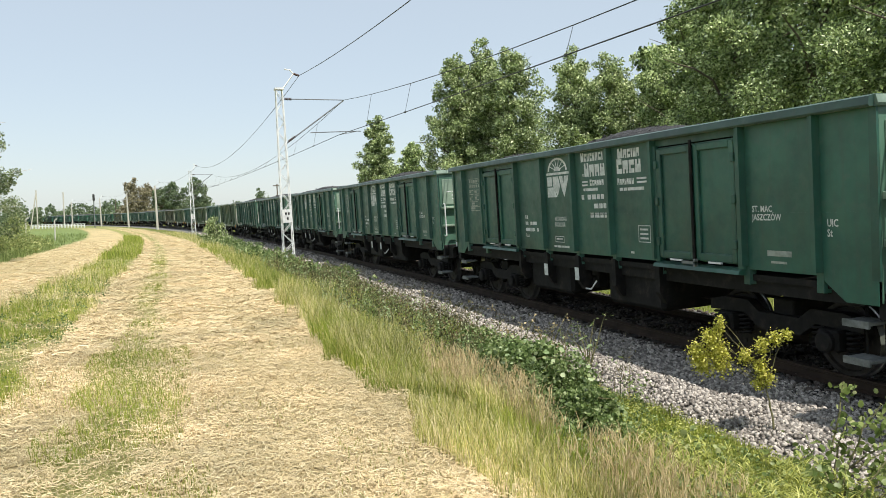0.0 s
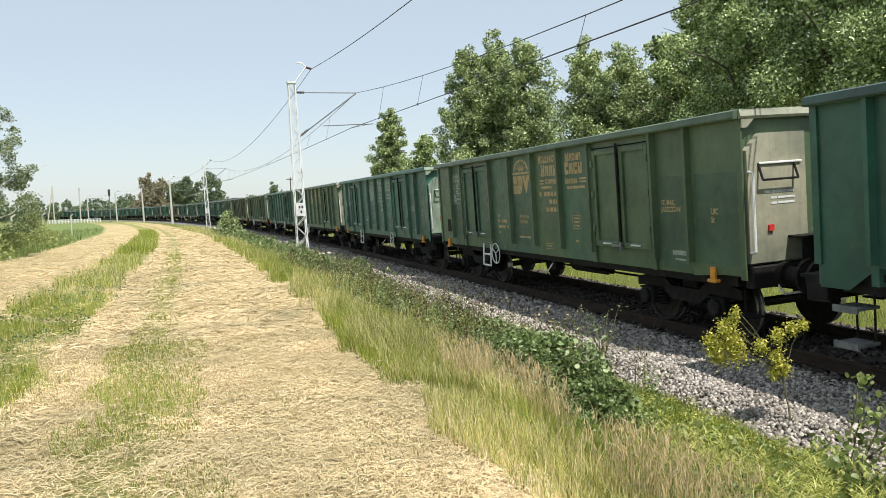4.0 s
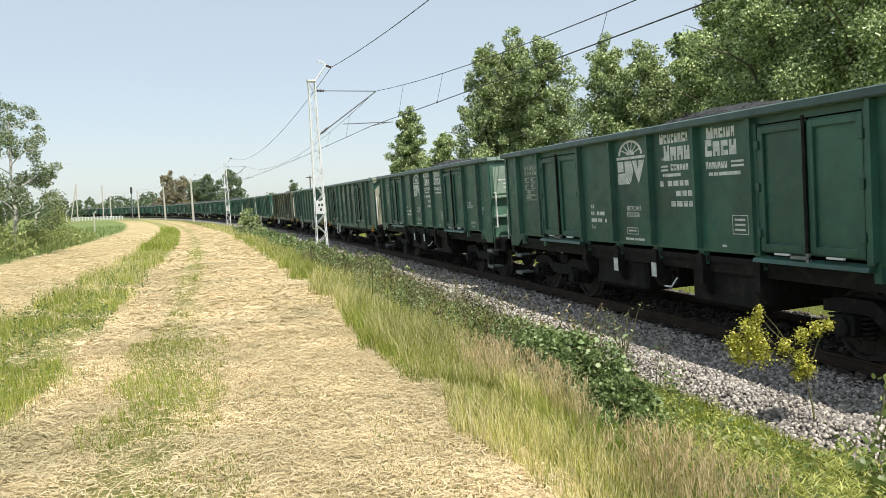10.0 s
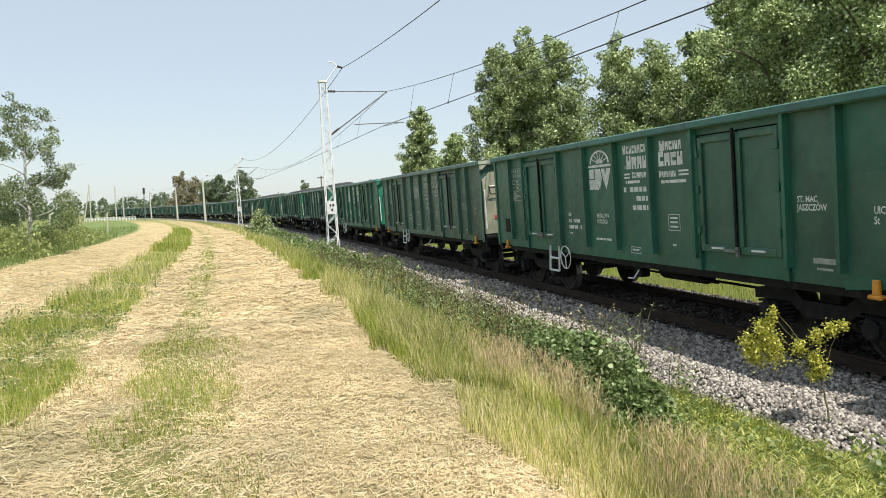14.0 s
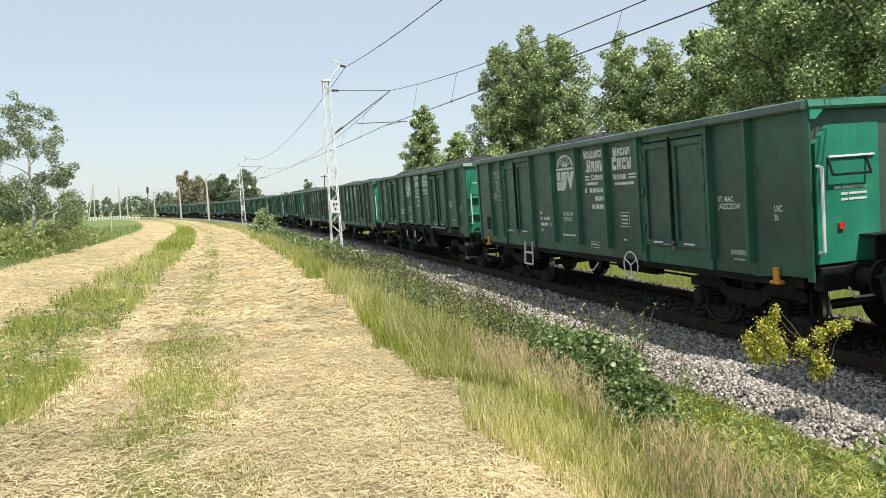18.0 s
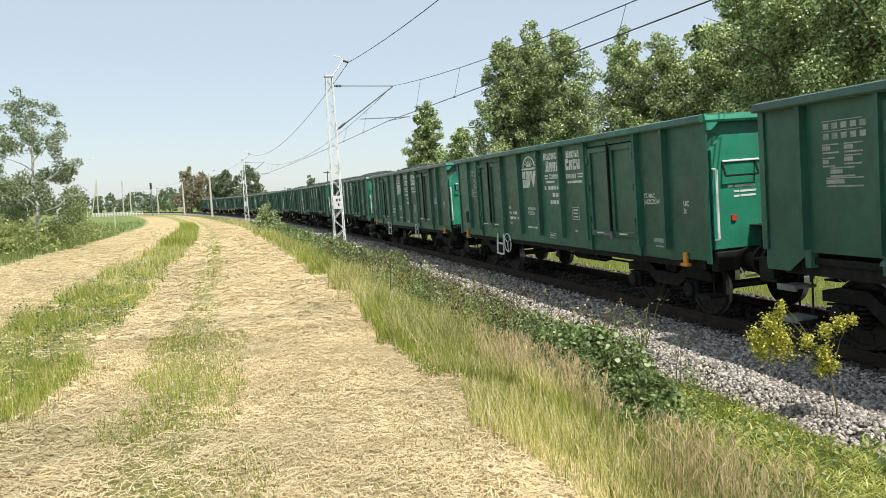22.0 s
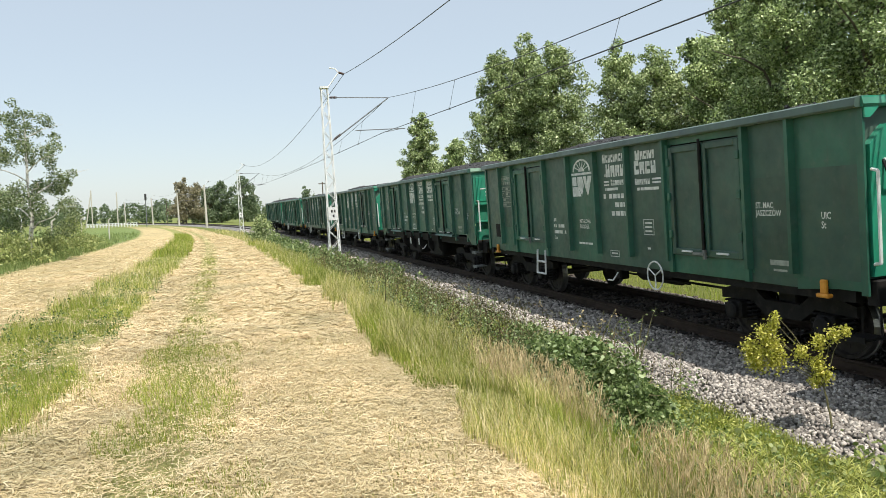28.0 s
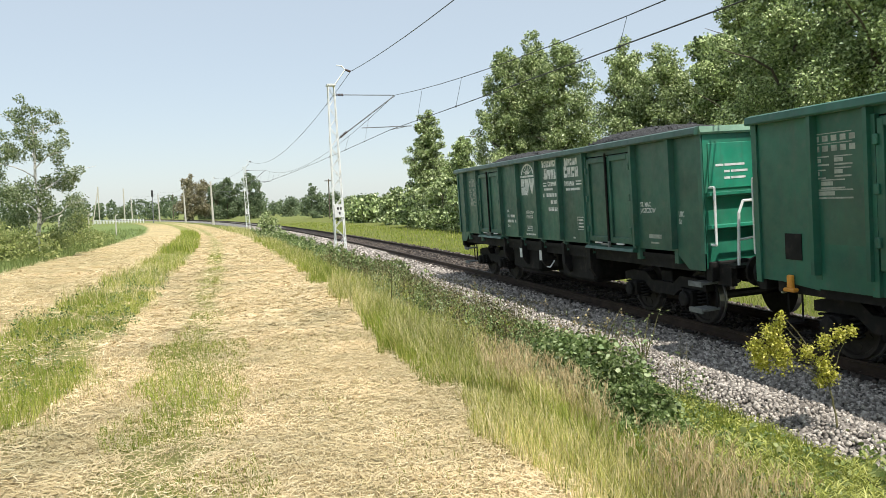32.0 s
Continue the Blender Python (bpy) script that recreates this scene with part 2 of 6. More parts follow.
build_ground()


def swept(name, outline, s0, s1, step, material, closed=True, smooth=False):
    """An outline of (off, z), off to the left, swept along the track with its cant."""
    c, si = math.cos(radians(CANT)), math.sin(radians(CANT))
    ss = np.arange(s0, s1 + 0.01, step)
    verts, faces, n = [], [], len(outline)
    for s in ss:
        for off, z in outline:
            verts.append(beside(s, off * c + z * si, z * c - off * si))
    m = n if closed else n - 1
    for i in range(len(ss) - 1):
        for j in range(m):
            k = (j + 1) % n
            faces.append((i * n + j, i * n + k, (i + 1) * n + k, (i + 1) * n + j))
    if closed:
        faces.append(tuple(range(n))[::-1])
        faces.append(tuple((len(ss) - 1) * n + j for j in range(n)))
    return new(name, mesh_of(name, verts, faces, material, smooth))


M_BALLAST = plain("ballast_bed", [(0.3, (0.10, 0.095, 0.09)), (0.5, (0.2, 0.19, 0.18)), (0.7, (0.34, 0.32, 0.3))], 14, 0.95, 0, 1.0, 0.05)
M_RAIL = plain("rail_steel", [(0.3, (0.03, 0.019, 0.013)), (0.7, (0.065, 0.042, 0.03))], 5, 0.7, 0.3)
M_RAILTOP = plain("rail_running_top", [(0.3, (0.35, 0.33, 0.31)), (0.7, (0.5, 0.48, 0.46))], 5, 0.3, 0.9)
tagged(swept("ballast_bed", [(-2.5, -0.68), (-1.7, -0.22), (2.5, -0.2), (3.3, -0.5), (3.3, -0.9), (-2.5, -0.9)], -560, 620, 4.0, M_BALLAST), "grey crushed-stone ballast bed under the rails", "ballast", kind="structure")
# rails, sleepers, fastenings
M_SLEEPER = by_object("sleeper_wood", [(0.0, (0.018, 0.014, 0.012)), (0.5, (0.028, 0.022, 0.019)), (1.0, (0.05, 0.042, 0.036))], 0.9, 0, 9.0, 0.8)
RAIL_OUT = [(0.036, -0.01), (0.036, -0.04), (0.012, -0.052), (0.012, -0.13), (0.07, -0.15), (0.07, -0.162), (-0.07, -0.162), (-0.07, -0.15), (-0.012, -0.13), (-0.012, -0.052), (-0.036, -0.04), (-0.036, -0.01)]
for w in (0.7535, -0.7535):
    ob = swept("rail", [(w + a, b) for a, b in RAIL_OUT], -560, 620, 3.0, M_RAIL)
    ob.data.materials.append(M_RAILTOP)
    for f in ob.data.polygons:
        if f.normal.z > 0.9 and f.center.z > -0.05 - w * math.sin(radians(CANT)) + 0.02:
            f.material_index = 1
    tagged(ob, "rusty brown steel rail with a worn bright top", "rail", "two rails of the line", "structure")
bm = boxes((-1.3, 1.3, -0.12, 0.12, -0.30, -0.17), bevel=0.015)
sleeper_mesh = bpy.data.meshes.new("sleeper")
bm.to_mesh(sleeper_mesh)
bm.free()
sleeper_mesh.materials.append(M_SLEEPER)
line = tagged(new("sleeper_row"), "dark weathered wooden sleepers in grey ballast", "sleepers", kind="structure")
for i in range(150):
    s = 2.0 + i * 0.62
    x, y, h = track(s)
    part("sleeper", sleeper_mesh, None, line, m=pose(x, y, 0, 0, -CANT, math.degrees(h)))

# ---------------------------------------------------------------- the coal wagons
def paint_material(name, rough=0.5, dirt=0.5):
    """Wagon paint: each part's own colour, faded in patches, with rain streaks, dust and rust."""
    m, n, l, b = mat(name, rough, 0.0, 0.65)
    b.inputs["Sheen Weight"].default_value, b.inputs["Sheen Roughness"].default_value = 0.12, 0.4
    b.inputs["Sheen Tint"].default_value = (0.75, 0.85, 0.8, 1)
    oi = n.new("ShaderNodeObjectInfo")
    tc = n.new("ShaderNodeTexCoord")
    ad = n.new("ShaderNodeVectorMath")
    ad.operation = "MULTIPLY_ADD"
    l.new(oi.outputs["Random"], ad.inputs[0])
    ad.inputs[1].default_value = (13, 37, 17)
    l.new(tc.outputs["Object"], ad.inputs[2])

    def nz(scale, sx=1, sy=1, sz=1, detail=5.0):
        mp = n.new("ShaderNodeMapping")
        mp.inputs["Scale"].default_value = (sx, sy, sz)
        l.new(ad.outputs[0], mp.inputs["Vector"])
        t = n.new("ShaderNodeTexNoise")
        t.inputs["Scale"].default_value, t.inputs["Detail"].default_value = scale, detail
        t.inputs["Roughness"].default_value = 0.65
        l.new(mp.outputs[0], t.inputs["Vector"])
        return t.outputs["Fac"]
    c = oi.outputs["Color"]
    c = mix(n, l, 1.0, c, ramp(n, l, nz(1.1), [(0.3, (0.55, 0.6, 0.6)), (0.7, (1.38, 1.32, 1.3))]), "MULTIPLY")
    streak = ramp(n, l, nz(3.0, 4, 4, 0.22), [(0.5, (0, 0, 0)), (0.72, (1, 1, 1))])
    c = mix(n, l, mix(n, l, dirt, (0, 0, 0), streak), c, mix(n, l, 0.55, c, (0.055, 0.062, 0.05)))
    dust = ramp(n, l, nz(7.0), [(0.55, (0, 0, 0)), (0.78, (1, 1, 1))])
    c = mix(n, l, mix(n, l, dirt * 0.8, (0, 0, 0), dust), c, (0.10, 0.115, 0.095))
    rust = ramp(n, l, nz(11.0, 1, 1, 0.6, 8.0), [(0.70, (0, 0, 0)), (0.74, (1, 1, 1))])
    c = mix(n, l, mix(n, l, dirt, (0, 0, 0), rust), c, (0.10, 0.045, 0.022))
    l.new(c, b.inputs["Base Color"])
    r = ramp(n, l, nz(5.0), [(0.3, (rough - 0.12,) * 3), (0.7, (rough + 0.2,) * 3)])
    l.new(r, b.inputs["Roughness"])
    bump(n, l, b, nz(1.3, 1, 1, 0.7, 2.0), 0.35, 0.03)
    return m


M_PAINT = paint_material("wagon_paint", 0.42, 0.5)
M_STEEL = plain("black_running_gear", [(0.3, (0.006, 0.0055, 0.0055)), (0.55, (0.013, 0.012, 0.011)), (0.75, (0.036, 0.029, 0.024))], 6, 0.75, 0.0, 0.3, 0.01, None, 0.25)
M_WHEEL = plain("worn_wheel_steel", [(0.3, (0.015, 0.012, 0.011)), (0.7, (0.045, 0.038, 0.034))], 9, 0.6, 0.4)
M_TREAD = plain("bright_wheel_tread", [(0.3, (0.35, 0.34, 0.33)), (0.7, (0.5, 0.49, 0.48))], 9, 0.3, 0.9)
M_WHITE = plain("white_marking_paint", [(0.25, (0.42, 0.45, 0.43)), (0.6, (0.74, 0.76, 0.74))], 9, 0.6)
M_WHITEBAR = plain("white_grab_bar_paint", [(0.3, (0.62, 0.63, 0.62)), (0.7, (0.82, 0.82, 0.8))], 7, 0.5)
M_STEPPLATE = plain("worn_step_plate", [(0.3, (0.10, 0.11, 0.10)), (0.7, (0.24, 0.25, 0.24))], 9, 0.7)
M_TAN = plain("faded_tan_marking_paint", [(0.25, (0.30, 0.22, 0.11)), (0.6, (0.52, 0.38, 0.19))], 9, 0.7)
M_GREYTXT = plain("dusty_grey_marking_paint", [(0.25, (0.19, 0.21, 0.18)), (0.6, (0.38, 0.41, 0.36))], 9, 0.7)
M_ORANGE = plain("orange_hook_paint", [(0.3, (0.55, 0.22, 0.02)), (0.7, (0.75, 0.33, 0.04))], 9, 0.5)
M_RED = plain("red_lamp_bracket_paint", [(0.3, (0.5, 0.02, 0.02)), (0.7, (0.65, 0.05, 0.04))], 9, 0.5)
M_COAL = plain("coal", [(0.3, (0.018, 0.018, 0.019)), (0.5, (0.045, 0.045, 0.046)), (0.7, (0.10, 0.10, 0.10))], 16, 0.9, 0, 1.0, 0.05)

SX, Z0, ZTOP, HALF = 1.42, 1.29, 3.25, 6.42


def words(text, size, y, z, x, weight=0.0, spread=1.0):
    """Letters in the side's plane at x, read towards the near end, the left edge at y."""
    cu = bpy.data.curves.new("lettering", "FONT")
    cu.body, cu.size, cu.resolution_u, cu.offset, cu.space_line = text, size, 2, weight, 0.95
    ob = bpy.data.objects.new("lettering", cu)
    scene.collection.objects.link(ob)
    me = bpy.data.meshes.new_from_object(ob.evaluated_get(bpy.context.evaluated_depsgraph_get()))
    bpy.data.objects.remove(ob)
    bm = bmesh.new()
    bm.from_mesh(me)
    bpy.data.meshes.remove(me)
    for v in bm.verts:
        v.co = Vector((x, y - v.co.x * spread, z + v.co.y))
    return bm


def flat(bm, x, y0, y1, z0, z1):
    """A thin painted bar on the side at x."""
    v = [bm.verts.new(p) for p in ((x, y0, z0), (x, y1, z0), (x, y1, z1), (x, y0, z1))]
    bm.faces.new(v)


def bars(x, rows):
    """Rows of unreadable writing: (y, z, height, [lengths]) as bars with gaps."""
    bm = bmesh.new()
    for y, z, h, lengths in rows:
        for n in lengths:
            if n > 0:
                flat(bm, x, y, y - n, z, z + h)
            y -= abs(n) + h * 0.35
    return bm


def blocky(x, y, z, h, widths, seed):
    """A wordmark as a row of plain notched blocks, the first the tallest."""
    r = random.Random(seed)
    bm = bmesh.new()
    for i, w in enumerate(widths):
        k = h * (1.15 if i == 0 else 1.0)
        t = w * .36
        a, b = k * r.uniform(.3, .42), k * r.uniform(.6, .72)
        pts = ([(0, 0), (t, 0), (t, a), (w - t, a), (w - t, 0), (w, 0), (w, k), (0, k)],
               [(0, 0), (w, 0), (w, k), (w - t, k), (w - t, b), (t, b), (t, k), (0, k)],
               [(0, 0), (w, 0), (w, a), (t, a), (t, b), (w, b), (w, k), (0, k)])[r.randrange(3)]
        bm.faces.new([bm.verts.new((x, y - u, z + v)) for u, v in pts])
        y -= w + h * 0.14
    return bm


def crest(x, y, z):
    """The emblem: a spoked half wheel over a slab and a wedge-cut block."""
    bm = bmesh.new()

    def poly(pts):
        bm.faces.new([bm.verts.new((x, y - u * 1.09, z + v * .71)) for u, v in pts])
    cx, cz, n = 0.42, 0.70, 14
    for r0, r1 in ((0.30, 0.355), (0.0, 0.12)):
        for i in range(n):
            a, b = math.pi * i / n, math.pi * (i + 1) / n
            q = [(cx + r1 * math.cos(a), cz + r1 * math.sin(a)), (cx + r1 * math.cos(b), cz + r1 * math.sin(b))]
            q += [(cx + r0 * math.cos(b), cz + r0 * math.sin(b)), (cx + r0 * math.cos(a), cz + r0 * math.sin(a))] if r0 else [(cx, cz)]
            poly(q)
    for i in range(1, 7):
        a = math.pi * i / 7
        c, s, t = math.cos(a), math.sin(a), 0.013
        poly([(cx + 0.12 * c - t * s, cz + 0.12 * s + t * c), (cx + 0.12 * c + t * s, cz + 0.12 * s - t * c), (cx + 0.30 * c + t * s, cz + 0.30 * s - t * c), (cx + 0.30 * c - t * s, cz + 0.30 * s + t * c)])
    poly([(0.0, 0.60), (0.84, 0.60), (0.84, 0.665), (0.0, 0.665)])
    poly([(0.02, 0.30), (0.20, 0.30), (0.20, 0.555), (0.02, 0.555)])
    poly([(0.02, 0.0), (0.38, 0.0), (0.26, 0.27), (0.02, 0.27)])
    poly([(0.24, 0.30), (0.40, 0.02), (0.50, 0.30), (0.44, 0.555), (0.24, 0.555)])
    poly([(0.47, 0.555), (0.56, 0.20), (0.64, 0.0), (0.72, 0.22), (0.82, 0.555), (0.66, 0.555), (0.62, 0.33), (0.60, 0.555)])
    return bm


def coal_mesh(seed, crown, hollow):
    bm = bmesh.new()
    nx, ny = 14, 70
    g = []
    for j in range(ny + 1):
        for i in range(nx + 1):
            u, v = i / nx * 2 - 1, j / ny * 2 - 1
            x, y = u * 1.36, v * 6.18
            edge = (1 - u ** 4) * (1 - abs(v) ** 7)
            wave = 0.68 + 0.32 * math.cos(v * 2.0 * math.pi * hollow + seed)
            z = 3.08 + crown * edge * wave + 0.10 * edge * noise.noise((x * 0.7, y * 0.5, seed)) + 0.035 * noise.noise((x * 3, y * 3, seed)) + 0.03 * noise.noise((x * 9, y * 9, seed))
            g.append(bm.verts.new((x, y, z)))
    for j in range(ny):
        for i in range(nx):
            a = j * (nx + 1) + i
            bm.faces.new((g[a], g[a + 1], g[a + nx + 2], g[a + nx + 1]))
    r = random.Random(seed)
    for _ in range(260):
        i, j = r.randint(1, nx - 1), r.randint(2, ny - 2)
        c, d = g[j * (nx + 1) + i].co + Vector((r.uniform(-.08, .08), r.uniform(-.08, .08), 0)), r.uniform(0.012, 0.032)
        q = Euler([r.uniform(0, 6) for _ in range(3)]).to_matrix().to_4x4()
        bmesh.ops.create_cube(bm, size=d * 2, matrix=Matrix.Translation(c) @ q @ Matrix.Diagonal((1, r.uniform(.6, 1), r.uniform(.5, 1), 1)))
    return bm


def lathe(bm, prof, axis_y, x, z, sides=20):
    """Rings of (x offset, radius) about an axle along x."""
    rings = []
    for dx, r in prof:
        rings.append([bm.verts.new((x + dx, axis_y + r * math.cos(2 * math.pi * i / sides), z + r * math.sin(2 * math.pi * i / sides))) for i in range(sides)])
    for a, b in zip(rings, rings[1:]):
        for i in range(sides):
            bm.faces.new((a[i], a[(i + 1) % sides], b[(i + 1) % sides], b[i]))
    bm.faces.new(rings[0])
    bm.faces.new(rings[-1])


def tube(bm, pts, radii, sides=6):
    rings = []
    for i, (p, r) in enumerate(zip(pts, radii)):
        d = (pts[min(i + 1, len(pts) - 1)] - pts[max(i - 1, 0)]).normalized()
        q = d.to_track_quat("Z", "Y")
        rings.append([bm.verts.new(p + q @ Vector((r * math.cos(2 * math.pi * k / sides), r * math.sin(2 * math.pi * k / sides), 0))) for k in range(sides)])
    for a, b in zip(rings, rings[1:]):
        for k in range(sides):
            bm.faces.new((a[k], a[(k + 1) % sides], b[(k + 1) % sides], b[k]))
    bm.faces.new(rings[-1])


def build_bogie(wagon, y0):
    bogie = new("bogie", bpy.data.meshes.new("bogie"))
    bm = boxes((-0.95, 0.95, -0.18, 0.18, 0.62, 0.86), (-0.16, 0.16, -0.3, 0.3, 0.8, 0.98), bevel=0.02)
    bm.to_mesh(bogie.data)
    bm.free()
    bogie.data.materials.append(M_STEEL)
    bogie.parent = wagon
    bogie.matrix_basis = pose(0, y0, 0)
    tagged(bogie, "black steel two-axle bogie")
    for sx in (-1, 1):
        bm = bmesh.new()
        out = [(-1.32, 0.60), (-1.32, 0.74), (-1.05, 0.80), (-0.55, 0.80), (-0.35, 0.66), (0.35, 0.66), (0.55, 0.80), (1.05, 0.80), (1.32, 0.74), (1.32, 0.60), (0.62, 0.62), (0.36, 0.44), (-0.36, 0.44), (-0.62, 0.62)]
        prism(bm, out, "x", sx * 0.90, sx * 1.04)
        part("side_frame", bm, M_STEEL, bogie)
        for sy in (-0.9, 0.9):
            bm = boxes((sx * 0.93, sx * 1.16, sy - 0.16, sy + 0.16, 0.34, 0.60), bevel=0.03)
            lathe(bm, [(0, 0.13), (sx * 0.06, 0.13), (sx * 0.08, 0.10)], sy, sx * 1.15, 0.46, 14)
            part("axle_box", bm, M_STEEL, bogie)
            for o in (-0.26, 0.26):
                if sx > 0:
                    continue
                pts = [Vector((sx * 1.0 + 0.085 * math.cos(a), sy + o + 0.085 * math.sin(a), 0.31 + 0.30 * a / 31.4)) for a in np.arange(0, 31.5, 0.9)]
                bm = bmesh.new()
                tube(bm, pts, [0.017] * len(pts), 4)
                part("spring", bm, M_STEEL, bogie)
        if sx < 0:
            for y in (-.36, .36):
                part("brake_block", boxes((sx * 0.76, sx * 0.86, y - .05, y + .05, 0.30, 0.62), bevel=.02), M_STEEL, bogie)
    sets = []
    for sy in (-0.9, 0.9):
        bm = bmesh.new()
        lathe(bm, [(-1.05, 0.07), (1.05, 0.07)], 0, 0, 0, 10)
        for sx in (-1, 1):
            lathe(bm, [(sx * 0.69, 0.43), (sx * 0.69, 0.475), (sx * 0.72, 0.475), (sx * 0.725, 0.455), (sx * 0.82, 0.452), (sx * 0.82, 0.40), (sx * 0.79, 0.38), (sx * 0.79, 0.16), (sx * 0.84, 0.14), (sx * 0.84, 0.07)], 0, 0, 0, 28)
            for i in range(8):
                a = 2 * math.pi * i / 8
                box(bm, sx * 0.79, sx * 0.80, 0.29 * math.cos(a) - 0.03, 0.29 * math.cos(a) + 0.03, 0.29 * math.sin(a) - 0.03, 0.29 * math.sin(a) + 0.03)
        bmesh.ops.recalc_face_normals(bm, faces=bm.faces)
        w = part("wheelset", bm, M_WHEEL, bogie, "pair of steel wheels on an axle", pose(0, sy, 0.45))
        w.data.materials.append(M_TREAD)
        for f in w.data.polygons:
            r = math.hypot(f.center.y, f.center.z)
            if r > 0.44 and abs(f.center.x) > 0.7:
                f.material_index = 1
        sets.append((sy, w))
    return sets


WHEELS = {-0.9: [], 0.9: []}


def side_pieces(wagon, kind, sx, tint):
    """One long side: sheets, stakes, doors, rails. sx -1 is the side towards the field."""
    x = sx * SX
    lo = Z0 if kind == "A" else 0.98
    mid = 2.48 if kind == "A" else 2.43
    last = 5.60 if kind == "A" else 5.27
    stakes = [-HALF + .05, -last, -4.40, -mid, -mid / 2, 0, mid / 2, mid, 4.40, last, HALF - .05]
    near = sx < 0

    def put(name, bm, material, label="", col=None, parent=None):
        ob = part(name, bm, material, parent or wagon, label)
        if material == M_PAINT:
            tint(ob, col)
        return ob
    whole = None if near else bmesh.new()
    for a, b in zip(stakes, stakes[1:]):
        if abs(a - b) > 1.7:
            continue
        skirt = [(a, lo), (b, lo), (b, 3.12), (a, 3.12)]
        if a < -6:
            skirt = [(a, 1.02), (a + 0.42, 1.02), (b, lo - 0.02), (b, 3.12), (a, 3.12)]
        elif b > 6:
            skirt = [(a, lo - 0.02), (b - 0.42, 1.02), (b, 1.02), (b, 3.12), (a, 3.12)]
        bm = bmesh.new() if near else whole
        prism(bm, skirt, "x", x, x - sx * 0.012)
        if kind == "A" and near:
            prism(bm, [(a + .06, 2.0), (b - .06, 2.0), (b - .06, 2.02), (a + .06, 2.02)], "x", x, x + sx * 0.004)
        if near:
            put("side_panel", bm, M_PAINT, col="panel")
    for y in stakes:
        w = 0.03
        z1 = lo - (0.14 if kind == "A" else 0.0)
        bm = bmesh.new() if near else whole
        out = [(x, -w * 1.5), (x + sx * 0.095, -w), (x + sx * 0.095, w), (x, w * 1.5)]
        if abs(y) < 6:
            prism(bm, [(u, y + v) for u, v in out], "z", z1 + 0.18, 3.12)
            prism(bm, [(u * 0.94, y + v * 1.7) for u, v in out], "z", z1 - (0.06 if kind == "A" else -.12), z1 + 0.18)
            if near:
                put("stake", bm, M_PAINT)
        else:
            box(bm, x, x + sx * 0.03, y - .05, y + .05, lo, 3.12)
            if near:
                put("corner_post", bm, M_PAINT)
    for s in (-1, 1):
        y0, y1 = s * mid, s * 4.40
        if not near:
            box(whole, x, x - sx * .02, min(y0, y1), max(y0, y1), lo, 3.12)
            continue
        a, b = min(y0, y1) + 0.12, max(y0, y1) - 0.12
        c = (a + b) / 2
        bm = boxes((x, x - sx * 0.012, a - .12, b + .12, 3.02, 3.12), (x + sx * .05, x - sx * 0.012, a - .12, a - .02, lo, 3.03), (x + sx * .05, x - sx * 0.012, b + .02, b + .12, lo, 3.03))
        if kind == "A":
            prism(bm, [(x - sx * .02, 1.30), (x + sx * .10, 1.27), (x + sx * .12, 1.22), (x - sx * .02, 1.20)], "y", a - .1, b + .1)
        else:
            box(bm, x - sx * 0.012, x, a - .12, b + .12, lo, 1.26)
        put("door_frame", bm, M_PAINT)
        foot = 1.34 if kind == "A" else 1.26
        for d0, d1 in ((a, c - 0.02), (c + 0.02, b)):
            bm = boxes((x - sx * 0.02, x + sx * 0.005, d0, d1, foot, 3.0))
            for r in ((d0, d0 + .09, foot + .02, 2.98), (d1 - .09, d1, foot + .02, 2.98), (d0 + .09, d1 - .09, 2.89, 2.98), (d0 + .09, d1 - .09, foot + .02, foot + .12)):
                box(bm, x + sx * 0.005, x + sx * 0.05, r[0], r[1], r[2], r[3], bevel=0.008)
            leaf = put("door_leaf", bm, M_PAINT, col="door")
            bm = bmesh.new()
            hy = d0 if d0 == a else d1
            box(bm, x + sx * .02, x + sx * .05, hy - .012, hy + .012, 1.55, 2.8)
            for z in (1.6, 2.2, 2.75):
                box(bm, x + sx * .02, x + sx * .085, hy - .035, hy + .035, z - .06, z + .06, bevel=0.01)
            put("hinge", bm, M_PAINT, parent=leaf)
            part("door_latch", boxes((x + sx * .05, x + sx * .08, (d0 + d1) / 2 - .13, (d0 + d1) / 2 + .13, 1.33, 1.355)), M_WHITEBAR, leaf, "white latch handle")
        part("lock_bar", rods([((x + sx * .075, c, 1.30), (x + sx * .075, c, 3.05))], 0.022), M_STEEL, wagon)
        part("lock_handle", boxes((x + sx * .06, x + sx * .10, c - .05, c + .26, 1.30, 1.34), (x + sx * .06, x + sx * .1, c - .05, c, 1.24, 1.38)), M_STEPPLATE, wagon, "worn grey door lock handle")
    if not near:
        put("side_wall", whole, M_PAINT)
    # rim along the top, with a sloping cap
    bm = bmesh.new()
    prism(bm, [(x - sx * .06, 3.12), (x + sx * .12, 3.12), (x + sx * .135, 3.14), (x + sx * .12, 3.225), (x + sx * .02, ZTOP), (x - sx * .06, ZTOP)], "y", -HALF, HALF)
    put("top_rim", bm, M_PAINT, col="rim")
    # sill under the side
    bm = bmesh.new()
    box(bm, sx * 1.20, sx * 1.34, -HALF + .3, HALF - .3, 0.98 if kind == "A" else 0.86, 1.22)
    put("sill_beam", bm, M_STEEL)


